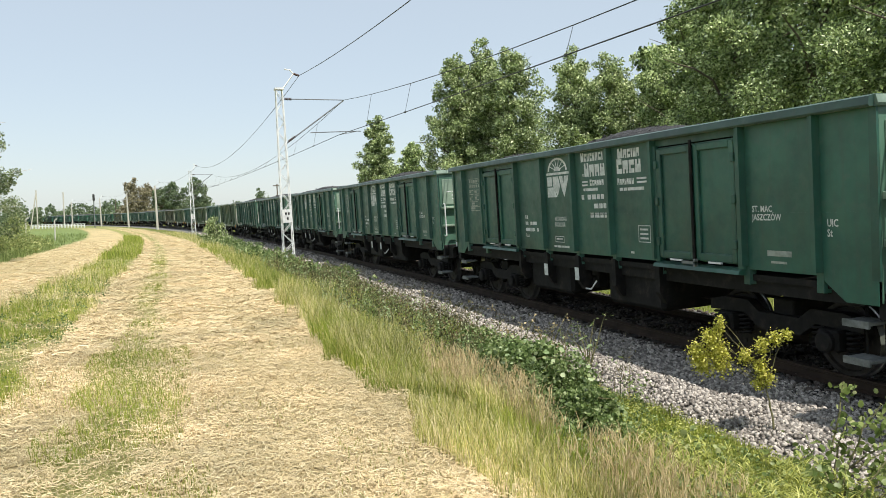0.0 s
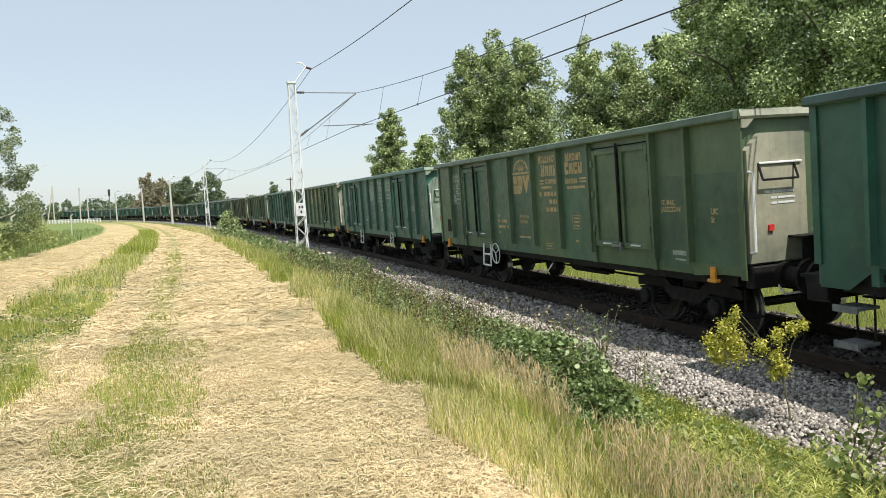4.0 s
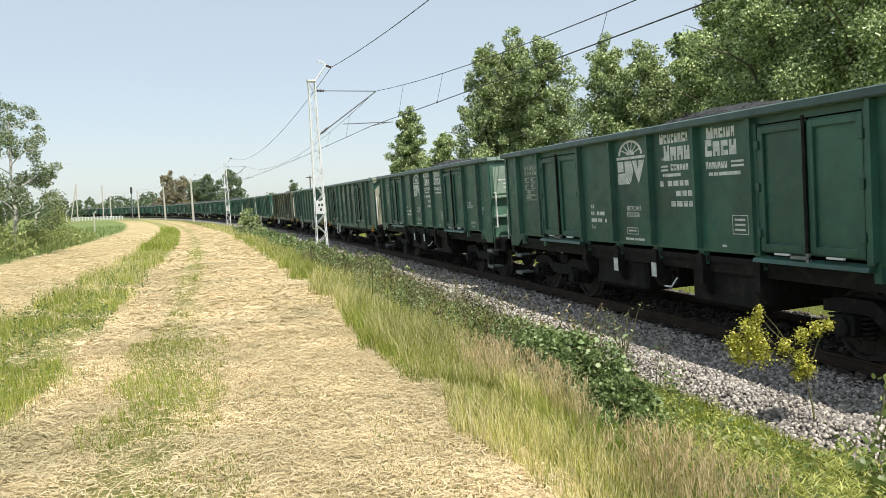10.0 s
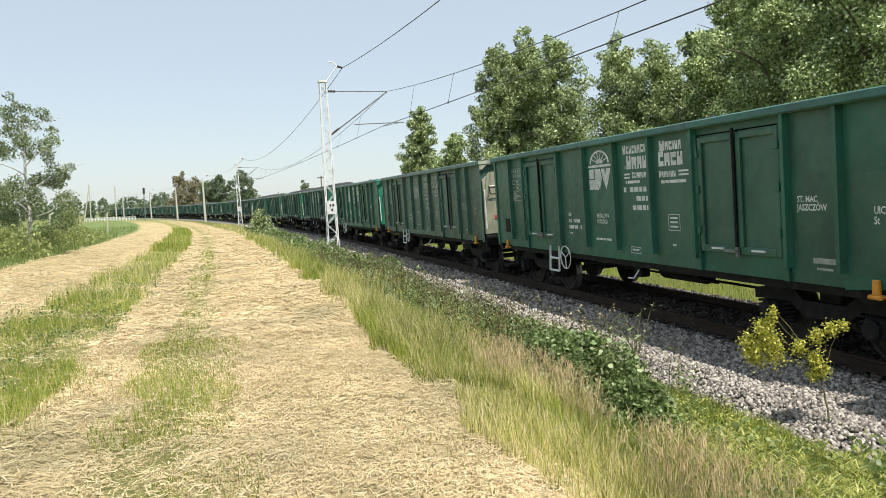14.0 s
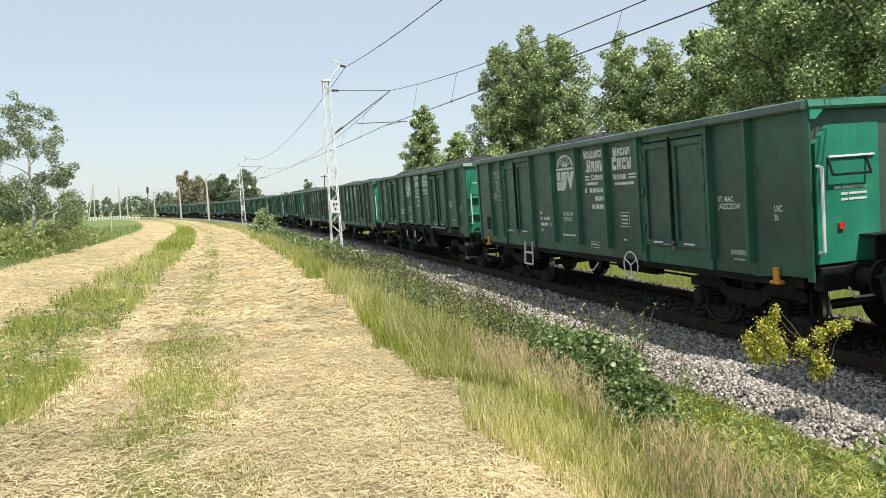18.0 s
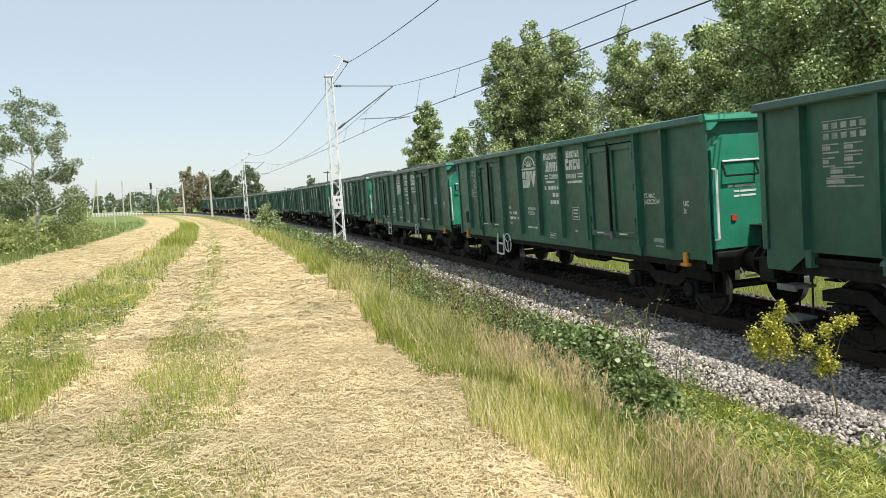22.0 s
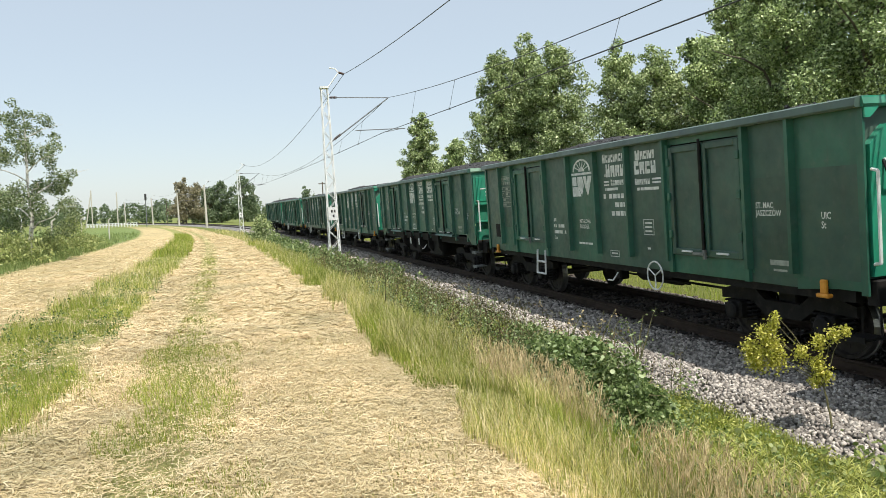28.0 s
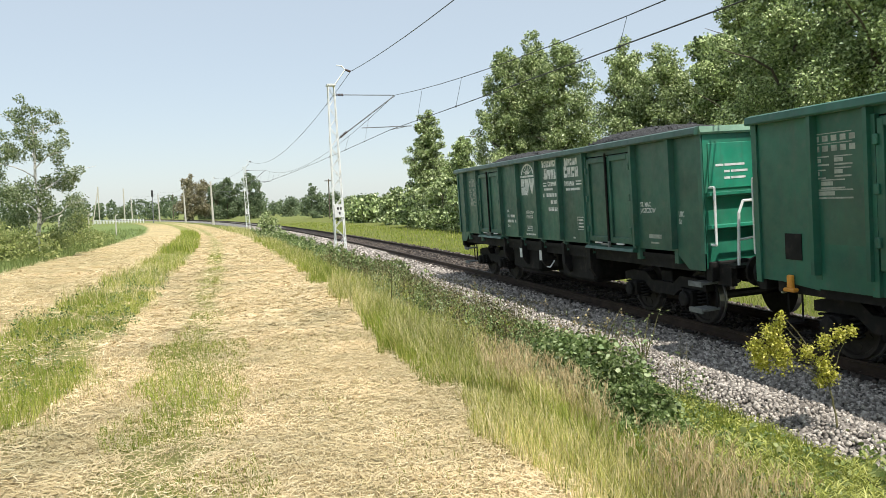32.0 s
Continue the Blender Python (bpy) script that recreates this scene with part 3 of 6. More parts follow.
def ends(wagon, kind, sy, tint):
    y = sy * HALF

    def put(name, bm, material, label="", col=None, parent=None):
        ob = part(name, bm, material, parent or wagon, label)
        if material == M_PAINT:
            tint(ob, col)
        return ob
    # end pieces take lighter colours that stand for sunlight on the end
    if kind == "A":
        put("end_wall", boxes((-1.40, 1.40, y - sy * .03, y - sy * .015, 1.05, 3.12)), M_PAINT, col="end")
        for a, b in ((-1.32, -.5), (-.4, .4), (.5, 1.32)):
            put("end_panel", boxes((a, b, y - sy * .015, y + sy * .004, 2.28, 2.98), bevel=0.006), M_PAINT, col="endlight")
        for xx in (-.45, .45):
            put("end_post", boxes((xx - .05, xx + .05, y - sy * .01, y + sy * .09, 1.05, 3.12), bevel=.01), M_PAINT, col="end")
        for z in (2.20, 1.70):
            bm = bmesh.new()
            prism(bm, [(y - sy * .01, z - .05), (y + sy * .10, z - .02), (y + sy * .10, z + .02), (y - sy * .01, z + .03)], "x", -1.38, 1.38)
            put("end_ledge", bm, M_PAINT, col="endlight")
        put("platform", boxes((-1.25, 1.25, y, y + sy * .45, 1.08, 1.12), (-1.25, -1.15, y, y + sy * .35, .8, 1.08)), M_STEEL)
        if sy < 0:
            for x0 in (-1.32,):
                put("grab_bar", pipe([(x0, y, 2.30), (x0, y + sy * .12, 2.30), (x0, y + sy * .12, 1.42), (x0, y, 1.42)], .02), M_WHITEBAR, "white grab bar")
            for x0, x1 in ((-1.15, -0.35), (0.35, 1.15)):
                put("guard_rail", pipe([(x0, y + sy * .40, 1.1), (x0 + .02, y + sy * .42, 1.9), (x0 + .1, y + sy * .42, 2.08), (x1, y + sy * .42, 2.08), (x1, y + sy * .42, 1.1)], .022), M_WHITEBAR, "white platform guard rail")
                put("guard_rail", pipe([(x0, y + sy * .42, 1.5), (x1, y + sy * .42, 1.58)], .018), M_WHITEBAR, "white platform guard rail")
            put("brake_handle", boxes((-.42, -.28, y + sy * .38, y + sy * .46, 1.50, 1.60), bevel=.02), M_RED, "red brake handle")
        for z in (.78, .36):
            for s in (-1, 1):
                bm = boxes((s * 1.08, s * 1.38, y - sy * .55, y - sy * .2, z, z + .035), (s * 1.38, s * 1.41, y - sy * .55, y - sy * .2, z - .03, z + .05))
                put("step", bm, M_STEPPLATE, "worn grey steel step")
        put("step_hanger", pipe([(-1.1, y - sy * .25, 1.1), (-1.1, y - sy * .25, .38), (-1.1, y - sy * .5, .38), (-1.1, y - sy * .5, 1.1)], .018, 4), M_STEEL)
        put("writing", bars_end(y + sy * .008, [(-1.2, 2.62, .035, (.14, .36)), (-1.05, 2.52, .035, (.1, .3)), (-1.05, 2.42, .035, (.1, .26))], sy), M_WHITE)
    else:
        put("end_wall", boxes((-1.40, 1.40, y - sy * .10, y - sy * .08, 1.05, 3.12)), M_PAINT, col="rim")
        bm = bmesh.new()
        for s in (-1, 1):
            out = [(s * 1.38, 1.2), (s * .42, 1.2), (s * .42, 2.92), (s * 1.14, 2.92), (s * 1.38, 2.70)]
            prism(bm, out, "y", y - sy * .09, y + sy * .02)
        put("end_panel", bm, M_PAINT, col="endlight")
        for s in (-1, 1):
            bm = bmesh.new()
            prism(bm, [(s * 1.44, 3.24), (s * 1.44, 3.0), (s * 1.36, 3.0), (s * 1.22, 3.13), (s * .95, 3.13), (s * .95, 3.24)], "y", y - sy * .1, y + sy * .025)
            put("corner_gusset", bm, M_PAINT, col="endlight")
            put("grab_bar", pipe([(s * 1.37, y + sy * .02, 2.42), (s * 1.37, y + sy * .11, 2.40), (s * 1.37, y + sy * .11, 1.36), (s * 1.37, y + sy * .02, 1.34)], .02), M_WHITEBAR, "white grab bar")
            put("bracket", pipe([(s * 1.2, y + sy * .02, 2.52), (s * 1.2, y + sy * .1, 2.3), (s * .62, y + sy * .1, 2.3), (s * .62, y + sy * .02, 2.52)], .016), M_STEEL)
            put("bracket_rail", rods([((s * 1.2, y + sy * .03, 2.52), (s * .5, y + sy * .03, 2.52))], .016), M_WHITEBAR)
            put("lamp_bracket", boxes((s * 1.0, s * 1.08, y + sy * .02, y + sy * .05, 1.62, 1.70)), M_RED, "red lamp bracket")
            bm = boxes((s * .30, s * .76, y, y + sy * .3, 1.5, 1.53), (s * .34, s * .72, y + sy * .22, y + sy * .24, 1.16, 1.5))
            put("step_box", bm, M_STEEL)
            put("foot_bar", pipe([(s * 1.0, y, .98), (s * .95, y + sy * .12, .76), (s * .3, y + sy * .12, .76), (s * .25, y, .98)], .016), M_WHITEBAR)
            put("step", boxes((s * 1.05, s * 1.36, y - sy * .5, y - sy * .15, .42, .45), (s * 1.36, s * 1.385, y - sy * .5, y - sy * .15, .40, .47)), M_STEEL)
        put("step_hanger", pipe([(-1.1, y - sy * .18, 1.1), (-1.1, y - sy * .18, .42), (-1.1, y - sy * .46, .42), (-1.1, y - sy * .46, 1.1)], .018, 4), M_STEEL)
        put("writing", bars_end(y + sy * .026, [(-1.12, 2.12, .035, (.1, .36)), (-1.02, 2.04, .03, (.1, .28)), (-1.02, 1.97, .03, (.1, .28))], sy), M_WHITE)
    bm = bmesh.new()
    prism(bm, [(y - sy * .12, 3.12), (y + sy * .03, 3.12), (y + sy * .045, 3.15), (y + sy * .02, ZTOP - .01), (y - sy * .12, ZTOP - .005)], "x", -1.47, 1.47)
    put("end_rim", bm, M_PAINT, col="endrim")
    put("head_stock", boxes((-1.38, 1.38, y - sy * .1, y + sy * .06, .86, 1.16), bevel=.015), M_STEEL)
    for s in (-1, 1):
        bm = bmesh.new()
        q = Matrix.Rotation(radians(90), 4, "X")
        for r, a, b in ((.17, .0, .1), (.11, .1, .42), (.085, .4, .6), (.235, .6, .65)):
            bmesh.ops.create_cone(bm, cap_ends=True, segments=16, radius1=r, radius2=r, depth=b - a, matrix=Matrix.Translation((s * .875, y + sy * (.06 + (a + b) / 2), 1.02)) @ q)
        put("buffer", bm, M_STEEL, "black round buffer")
    bm = boxes((-.05, .05, y + sy * .06, y + sy * .55, .95, 1.07), (-.14, .14, y + sy * .45, y + sy * .72, .94, 1.06), bevel=.02)
    rod(bm, (.3, y + sy * .1, .9), (.34, y + sy * .72, .6), .025)
    put("coupling", bm, M_STEEL)


def bars_end(y, rows, sy):
    """Unreadable writing on an end wall."""
    bm = bmesh.new()
    for x, z, h, lengths in rows:
        for n in lengths:
            bm.faces.new([bm.verts.new(p) for p in ((x, y, z), (x + n, y, z), (x + n, y, z + h), (x, y, z + h))])
            x += n + h * .6
    return bm


def markings(wagon, kind, ink, faint):
    xs = -SX - 0.004
    mid = 2.48 if kind == "A" else 2.43
    q = mid / 2
    put = lambda name, bm, m, label="": part(name, bm, m, wagon, label)
    up = 0.0 if kind == "A" else -.06
    stuff = lambda ob: tagged(ob, kind="stuff")
    put("emblem", crest(xs, 1.10, 2.34 + up), ink, "painted emblem of a half wheel over a cut block")
    mark = "painted wordmark in plain blocks"
    stuff(put("wordmark", blocky(xs, -.27, 2.94 + up, .14, (.10, .08, .08, .07, .07, .08, .09, .04), 3), ink, mark))
    stuff(put("wordmark", blocky(xs, -.38, 2.67 + up, .21, (.15, .15, .15, .14), 4), ink, mark))
    stuff(put("wordmark", blocky(xs, -.55, 2.51 + up, .095, (.065, .065, .07, .065, .065, .065), 5), ink))
    stuff(put("wordmark", blocky(xs, -q - .24, 2.92 + up, .14, (.15, .09, .09, .04, .08, .07), 6), ink, mark))
    stuff(put("wordmark", blocky(xs, -q - .20, 2.67 + up, .21, (.15, .15, .15, .15), 7), ink, mark))
    stuff(put("wordmark", blocky(xs, -q - .20, 2.49 + up, .095, (.06, .06, .06, .05, .05, .06, .06), 8), ink))
    stuff(put("equals_mark", bars(xs, [(-.28, 2.57 + up, .03, (.2,)), (-.28, 2.51 + up, .03, (.2,)), (-q - .76, 2.56 + up, .03, (.27,)), (-q - .76, 2.50 + up, .03, (.27,)), (-.31, 2.68 + up, .05, (.02, .02))]), ink, "two painted stripes"))
    stuff(put("small_writing", bars(xs, [(-q - .26, 2.39 + up, .05, (.1, .1, .46)), (-.32, 2.42 + up, .05, (.05, .42)), (.92, 1.37 + up, .04, (.12, .14, .1, .2)), (-q - .5, 1.37 + up, .035, (.1,))]), ink))
    stuff(put("figure_block", bars(xs, [(-.24, 2.27 + up, .085, (.09, -.06, .12, .14, .10, .10)), (-.66, 2.11 + up, .085, (.14, .11, .11)), (-.52, 1.95 + up, .085, (.12, .15, .11, .11))]), ink, "rows of painted figures"))
    low = .06 if kind == "A" else -.10
    put("lettering", words("METALOWA\nPODŁOGA", .115, .84, 1.83 + low * .9, xs, .002, .74), ink, "two painted words")
    stuff(put("figure_block", bars(xs, [(mid - .32, 1.86 + low, .07, (.05, .05)), (mid - .32, 1.73 + low, .07, (.05, .05, -.05, .10, .17)), (mid - .32, 1.60 + low, .07, (.22, .17, -.06, .07))]), ink, "rows of painted figures"))
    put("lettering", words("Eaos", .10, mid - .32, 1.48 + low, xs, .002, .8), ink)
    frame = bmesh.new()
    yf = -1.98 if kind == "A" else -1.62
    for a, b, z0, z1 in ((.86, .50, 1.47, 1.59) if kind == "A" else (-.38, -.72, 1.12, 1.24), (yf, yf - .33, 1.56, 1.83)):
        for w in ((a, a - .012, z0, z1), (b + .012, b, z0, z1), (a, b, z0, z0 + .012), (a, b, z1 - .012, z1)):
            flat(frame, xs, *w)
        for z in np.arange(z0 + .05, z1 - .04, .07):
            flat(frame, xs, a - .05, b + .06, z, z + .03)
    stuff(put("data_frame", frame, ink, "small framed data panels"))
    y5 = -4.54
    put("lettering", words("ST. MAC\nJASZCZÓW", .11, y5, 2.03 + up * .5, xs, .003, .85), ink, "painted station words")
    put("lettering", words("UIC\nSt", .12, -5.72, 1.86, xs, .003, .8), ink)
    put("data_bar", bars(xs, [(y5 - .24, 1.24 if kind == "B" else 1.48, .07, (.40,)), (y5 - .3, 1.16 if kind == "B" else 1.39, .03, (.26,))]), faint)
    # load table on the far bay
    yb = 5.30
    t = bmesh.new()
    for r in range(2):
        flat(t, xs, yb, yb - .62, 2.88 - .12 * r, 2.89 - .12 * r)
        for i in range(5):
            flat(t, xs, yb - .14 * i - .02, yb - .14 * i - .11, 2.79 - .12 * r, 2.86 - .12 * r)
    for a, b, z in ((0, .26, 2.50), (.34, .62, 2.50), (0, .2, 2.34), (.34, .6, 2.36), (.12, .5, 2.22), (.05, .62, 2.10)):
        flat(t, xs, yb - a, yb - b, z, z + .02)
        flat(t, xs, yb - a, yb - (a + b) / 2, z + .04, z + .09)
        flat(t, xs, yb - a, yb - b, z + .10, z + .115)
    put("load_table", t, faint, "painted load table with frames")


def build_wagon(kind, palette, ink, faint, coal, wheel_far=True):
    wagon = thing("coal_wagon", Matrix(), palette["label"], "wagon", "wagons of the coal train")
    rng = random.Random(hash_of(palette["label"]))

    def tint(ob, col):
        c = palette.get(col) or palette["body"]
        if col in ("panel", "door") and palette.get("patch") and rng.random() < 0.45:
            c = palette["patch"]
        k = rng.uniform(1.06, 1.32)
        ob.color = (c[0] * k, c[1] * k, c[2] * k, 1)
    for sx in (-1, 1):
        side_pieces(wagon, kind, sx, tint)
    for sy in (-1, 1):
        ends(wagon, kind, sy, tint)
    part("floor", boxes((-1.38, 1.38, -6.2, 6.2, 1.14, 1.22)), M_STEEL, wagon)
    part("centre_sill", boxes((-.22, .22, -6.2, 6.2, .86, 1.14), bevel=.01), M_STEEL, wagon)
    part("coal_load", coal, M_COAL, wagon, "black coal heaped in the open wagon")
    if kind == "A":
        for y in (-2.48, -1.24, 0, 1.24, 2.48):
            bm = bmesh.new()
            prism(bm, [(-1.46, 1.26), (-1.30, 1.14), (-1.18, .78), (-1.20, .62), (-1.34, .62), (-1.46, .80)], "y", y - .06, y + .06)
            # black steel puts the shade under the body into the bracket's colour
            hang = part("hanger_bracket", bm, M_STEEL, wagon)
            if y in (0, 1.24):
                part("bracket_plate", boxes((-1.475, -1.465, y - .07, y + .07, .80, 1.03)), M_WHITE, hang, "white bracket plate")
        part("hopper_box", boxes((-1.28, 1.28, .55, 2.3, .46, 1.12), bevel=.06), M_STEEL, wagon)
        part("hopper_box", boxes((-1.28, 1.28, -2.35, -.75, .46, 1.12), bevel=.06), M_STEEL, wagon)
    else:
        yl = 2.88
        part("ladder", pipe([(-1.44, yl + .22, 1.10), (-1.47, yl + .24, .56), (-1.47, yl - .24, .56), (-1.44, yl - .22, 1.10)], .023, 4), M_WHITEBAR, wagon, "white step ladder under the side")
        part("ladder_rung", rods([((-1.45, yl + .23, .83), (-1.45, yl - .23, .83))], .026, 4), M_WHITEBAR, wagon)
        yw = 2.29 if wheel_far else -1.98
        bm = bmesh.new()
        tube(bm, [Vector((-1.47, yw + .24 * math.cos(a), .88 + .24 * math.sin(a))) for a in np.linspace(0, 2 * math.pi, 25)], [.014] * 25, 5)
        for i in range(3):
            a = 2.1 * i + .5
            rod(bm, (-1.47, yw, .88), (-1.47, yw + .24 * math.cos(a), .88 + .24 * math.sin(a)), .014, 4)
        part("hand_wheel", bm, M_WHITEBAR, wagon, "white brake hand wheel")
        part("hand_wheel_shaft", rods([((-1.47, yw, .88), (-.3, yw, .88))], .022, 5), M_STEEL, wagon)
        for y in (-5.75, 5.75):
            bm = boxes((-1.48, -1.42, y - .05, y + .05, .94, 1.12), bevel=.015)
            box(bm, -1.50, -1.40, y - .10, y + .10, .90, .95, bevel=.015)
            part("tow_hook", bm, M_ORANGE, wagon, "orange tow hook")
        part("side_hatch", boxes((-1.432, -1.415, 5.55, 5.85, 1.32, 1.66)), M_STEEL, wagon)
    bm = bmesh.new()
    bmesh.ops.create_cone(bm, cap_ends=True, segments=16, radius1=.2, radius2=.2, depth=1.2, matrix=Matrix.Translation((-.65, -.9, .78)) @ Matrix.Rotation(radians(90), 4, "X"))
    part("air_tank", bm, M_STEEL, wagon)
    part("brake_rod", rods([((-.55, -3.2, .62), (-.55, 3.2, .66)), ((.3, -3.2, .6), (.3, 3.2, .6)), ((-.95, -2.2, .70), (-.95, -.9, .72))], .022, 5), M_STEEL, wagon)
    part("valve", boxes((-1.1, -.9, -.12, .12, .62, .95), (-1.35, -1.1, -.03, .03, .8, .86), bevel=.02), M_STEEL, wagon)
    part("release_lever", rods([((-1.3, -.4, .80), (-1.42, -.4, .66)), ((-1.42, -.4, .66), (-1.42, -.22, .66))], .014, 5), M_WHITEBAR, wagon)
    for y0 in (-4.5, 4.5):
        for sy, w in build_bogie(wagon, y0):
            WHEELS[sy].append(w)
    if palette.get("patch"):
        for y0, y1, z0, z1 in ((-4.52, -5.16, 1.0 if kind == "B" else 1.28, 2.5), (-5.38, -6.30, 1.08 if kind == "B" else 1.3, 2.52), (4.52, 5.16, 1.5, 2.9)):
            ob = part("paint_patch", boxes((-SX - .0025, -SX - .0005, min(y0, y1), max(y0, y1), z0 + rng.uniform(0, .12), z1 - rng.uniform(0, .2))), M_PAINT, wagon, "patch of duller overpaint")
            c = palette["patch"]
            ob.color = (c[0] * 1.12, c[1] * 1.1, c[2] * 1.08, 1)
    markings(wagon, kind, ink, faint)
    small, done = Matrix.Scale(SIZE, 4), set()
    for o in wagon.children_recursive:
        o.matrix_basis.translation *= SIZE
        if o.data.name not in done:
            done.add(o.data.name)
            o.data.transform(small)
    return wagon


def hash_of(text):
    return sum((i + 1) * ord(c) for i, c in enumerate(text))


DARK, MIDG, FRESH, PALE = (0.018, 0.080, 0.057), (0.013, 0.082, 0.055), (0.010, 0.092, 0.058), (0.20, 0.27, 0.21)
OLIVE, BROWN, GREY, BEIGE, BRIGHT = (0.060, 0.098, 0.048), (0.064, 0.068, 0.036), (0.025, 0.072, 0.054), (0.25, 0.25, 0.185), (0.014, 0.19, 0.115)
# end panels, ledges and rims: sunlit brightness put into the colour, above the sides'
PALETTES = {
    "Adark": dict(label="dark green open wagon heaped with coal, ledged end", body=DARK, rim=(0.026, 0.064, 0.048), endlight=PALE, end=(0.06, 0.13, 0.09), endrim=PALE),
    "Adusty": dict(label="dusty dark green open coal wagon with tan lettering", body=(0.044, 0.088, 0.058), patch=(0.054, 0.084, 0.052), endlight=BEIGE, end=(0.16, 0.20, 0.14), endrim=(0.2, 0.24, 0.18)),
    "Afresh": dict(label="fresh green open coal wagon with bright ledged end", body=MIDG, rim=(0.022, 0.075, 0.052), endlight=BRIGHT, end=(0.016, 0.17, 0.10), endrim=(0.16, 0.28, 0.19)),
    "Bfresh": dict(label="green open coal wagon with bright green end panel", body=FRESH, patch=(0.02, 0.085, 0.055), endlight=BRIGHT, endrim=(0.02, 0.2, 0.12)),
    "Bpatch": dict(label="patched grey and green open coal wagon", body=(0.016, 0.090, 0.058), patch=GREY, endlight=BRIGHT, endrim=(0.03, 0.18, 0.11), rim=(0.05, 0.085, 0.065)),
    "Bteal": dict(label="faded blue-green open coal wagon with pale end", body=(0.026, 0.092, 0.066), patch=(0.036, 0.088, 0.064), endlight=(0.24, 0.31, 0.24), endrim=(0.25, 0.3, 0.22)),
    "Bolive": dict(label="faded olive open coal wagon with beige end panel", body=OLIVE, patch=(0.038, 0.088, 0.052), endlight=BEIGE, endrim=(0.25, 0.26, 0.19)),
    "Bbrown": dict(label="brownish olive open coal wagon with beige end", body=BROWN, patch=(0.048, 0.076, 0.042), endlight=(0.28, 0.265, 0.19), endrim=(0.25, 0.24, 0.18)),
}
ORDER = ["Adark", "Adark", "Adark", "Adark", "Adark", "Adark", "Bolive", "Bteal", "Bolive", "Bteal", "Bolive", "Bbrown", "Adusty", "Adark", "Adark", "Bgrey", "Bteal", "Bbrown", "Bfresh", "Bgrey", "Bfresh", "Afresh", "Afresh", "Bpatch", "Afresh", "Bolive2", "Bolive2", "Afresh", "Bfresh", "Bpatch", "Afresh", "Afresh", "Adark", "Bfresh", "Bpatch", "Bpatch", "Afresh", "Bpatch", "Bolive2", "Bfresh", "Afresh"]
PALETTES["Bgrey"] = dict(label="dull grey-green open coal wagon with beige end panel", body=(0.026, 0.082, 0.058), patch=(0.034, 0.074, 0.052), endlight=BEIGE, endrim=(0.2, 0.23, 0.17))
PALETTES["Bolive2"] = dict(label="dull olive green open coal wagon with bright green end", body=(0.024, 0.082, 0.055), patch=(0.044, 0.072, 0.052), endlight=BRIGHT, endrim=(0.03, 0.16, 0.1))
COALS = {"Adark": (1, 0.36, 1.0), "Adusty": (2, 0.34, 1.0), "Afresh": (3, 0.42, 1.0), "Bfresh": (4, 0.24, 2.0), "Bgrey": (10, 0.2, 1.0), "Bpatch": (5, 0.36, 1.0), "Bteal": (6, 0.22, 1.5), "Bolive": (7, 0.26, 1.0), "Bbrown": (8, 0.2, 1.0), "Bolive2": (9, 0.3, 1.0)}
WAGONS, PROTO = [], {}
for i, name in enumerate(ORDER):
    if name not in PROTO:
        ink = M_TAN if name in ("Adusty", "Bolive", "Bbrown") else M_GREYTXT if name in ("Bteal", "Bgrey") else M_WHITE
        PROTO[name] = build_wagon(name[0], PALETTES[name], ink, M_GREYTXT, coal_mesh(*COALS[name]), name not in ("Bpatch", "Bteal"))
        WAGONS.append((i - 1, PROTO[name]))
    else:
        w = copy_thing(PROTO[name], Matrix())
        for o in w.children_recursive:
            if o.name.startswith("wheelset"):
                WHEELS[-0.9 if o.matrix_basis.translation.y < 0 else 0.9].append(o)
        WAGONS.append((i - 1, w))

# ---------------------------------------------------------------- masts and wires
M_MAST = plain("white_mast_paint", [(0.3, (0.62, 0.64, 0.64)), (0.6, (0.8, 0.81, 0.8)), (0.78, (0.5, 0.45, 0.38))], 4, 0.55)
M_CONC = plain("pale_concrete", [(0.3, (0.42, 0.40, 0.35)), (0.7, (0.6, 0.57, 0.5))], 5, 0.9, 0, 0.4, 0.01)
M_GALV = plain("galvanised_tube", [(0.3, (0.16, 0.17, 0.18)), (0.7, (0.3, 0.31, 0.32))], 8, 0.5, 0.5)
M_WIRE = plain("tarnished_copper_wire", [(0.3, (0.035, 0.04, 0.04)), (0.7, (0.07, 0.07, 0.065))], 3, 0.5, 0.4)
M_INSUL = plain("brown_insulator_glaze", [(0.3, (0.05, 0.03, 0.025)), (0.7, (0.09, 0.05, 0.04))], 8, 0.2)
M_DARKINK = plain("black_sign_paint", [(0.3, (0.02, 0.02, 0.02)), (0.7, (0.04, 0.04, 0.04))], 8, 0.6)
MASTS = [(-31.0, 3.2, "lattice"), (35.3, 3.2, "lattice"), (102.0, 2.9, "lattice"), (150.0, 3.4, "pole"), (197.0, 3.6, "pole"), (243.0, 3.6, "pole"), (290.0, 3.6, "pole")]
Z_TIE, Z_WIRE = 7.15, 5.55


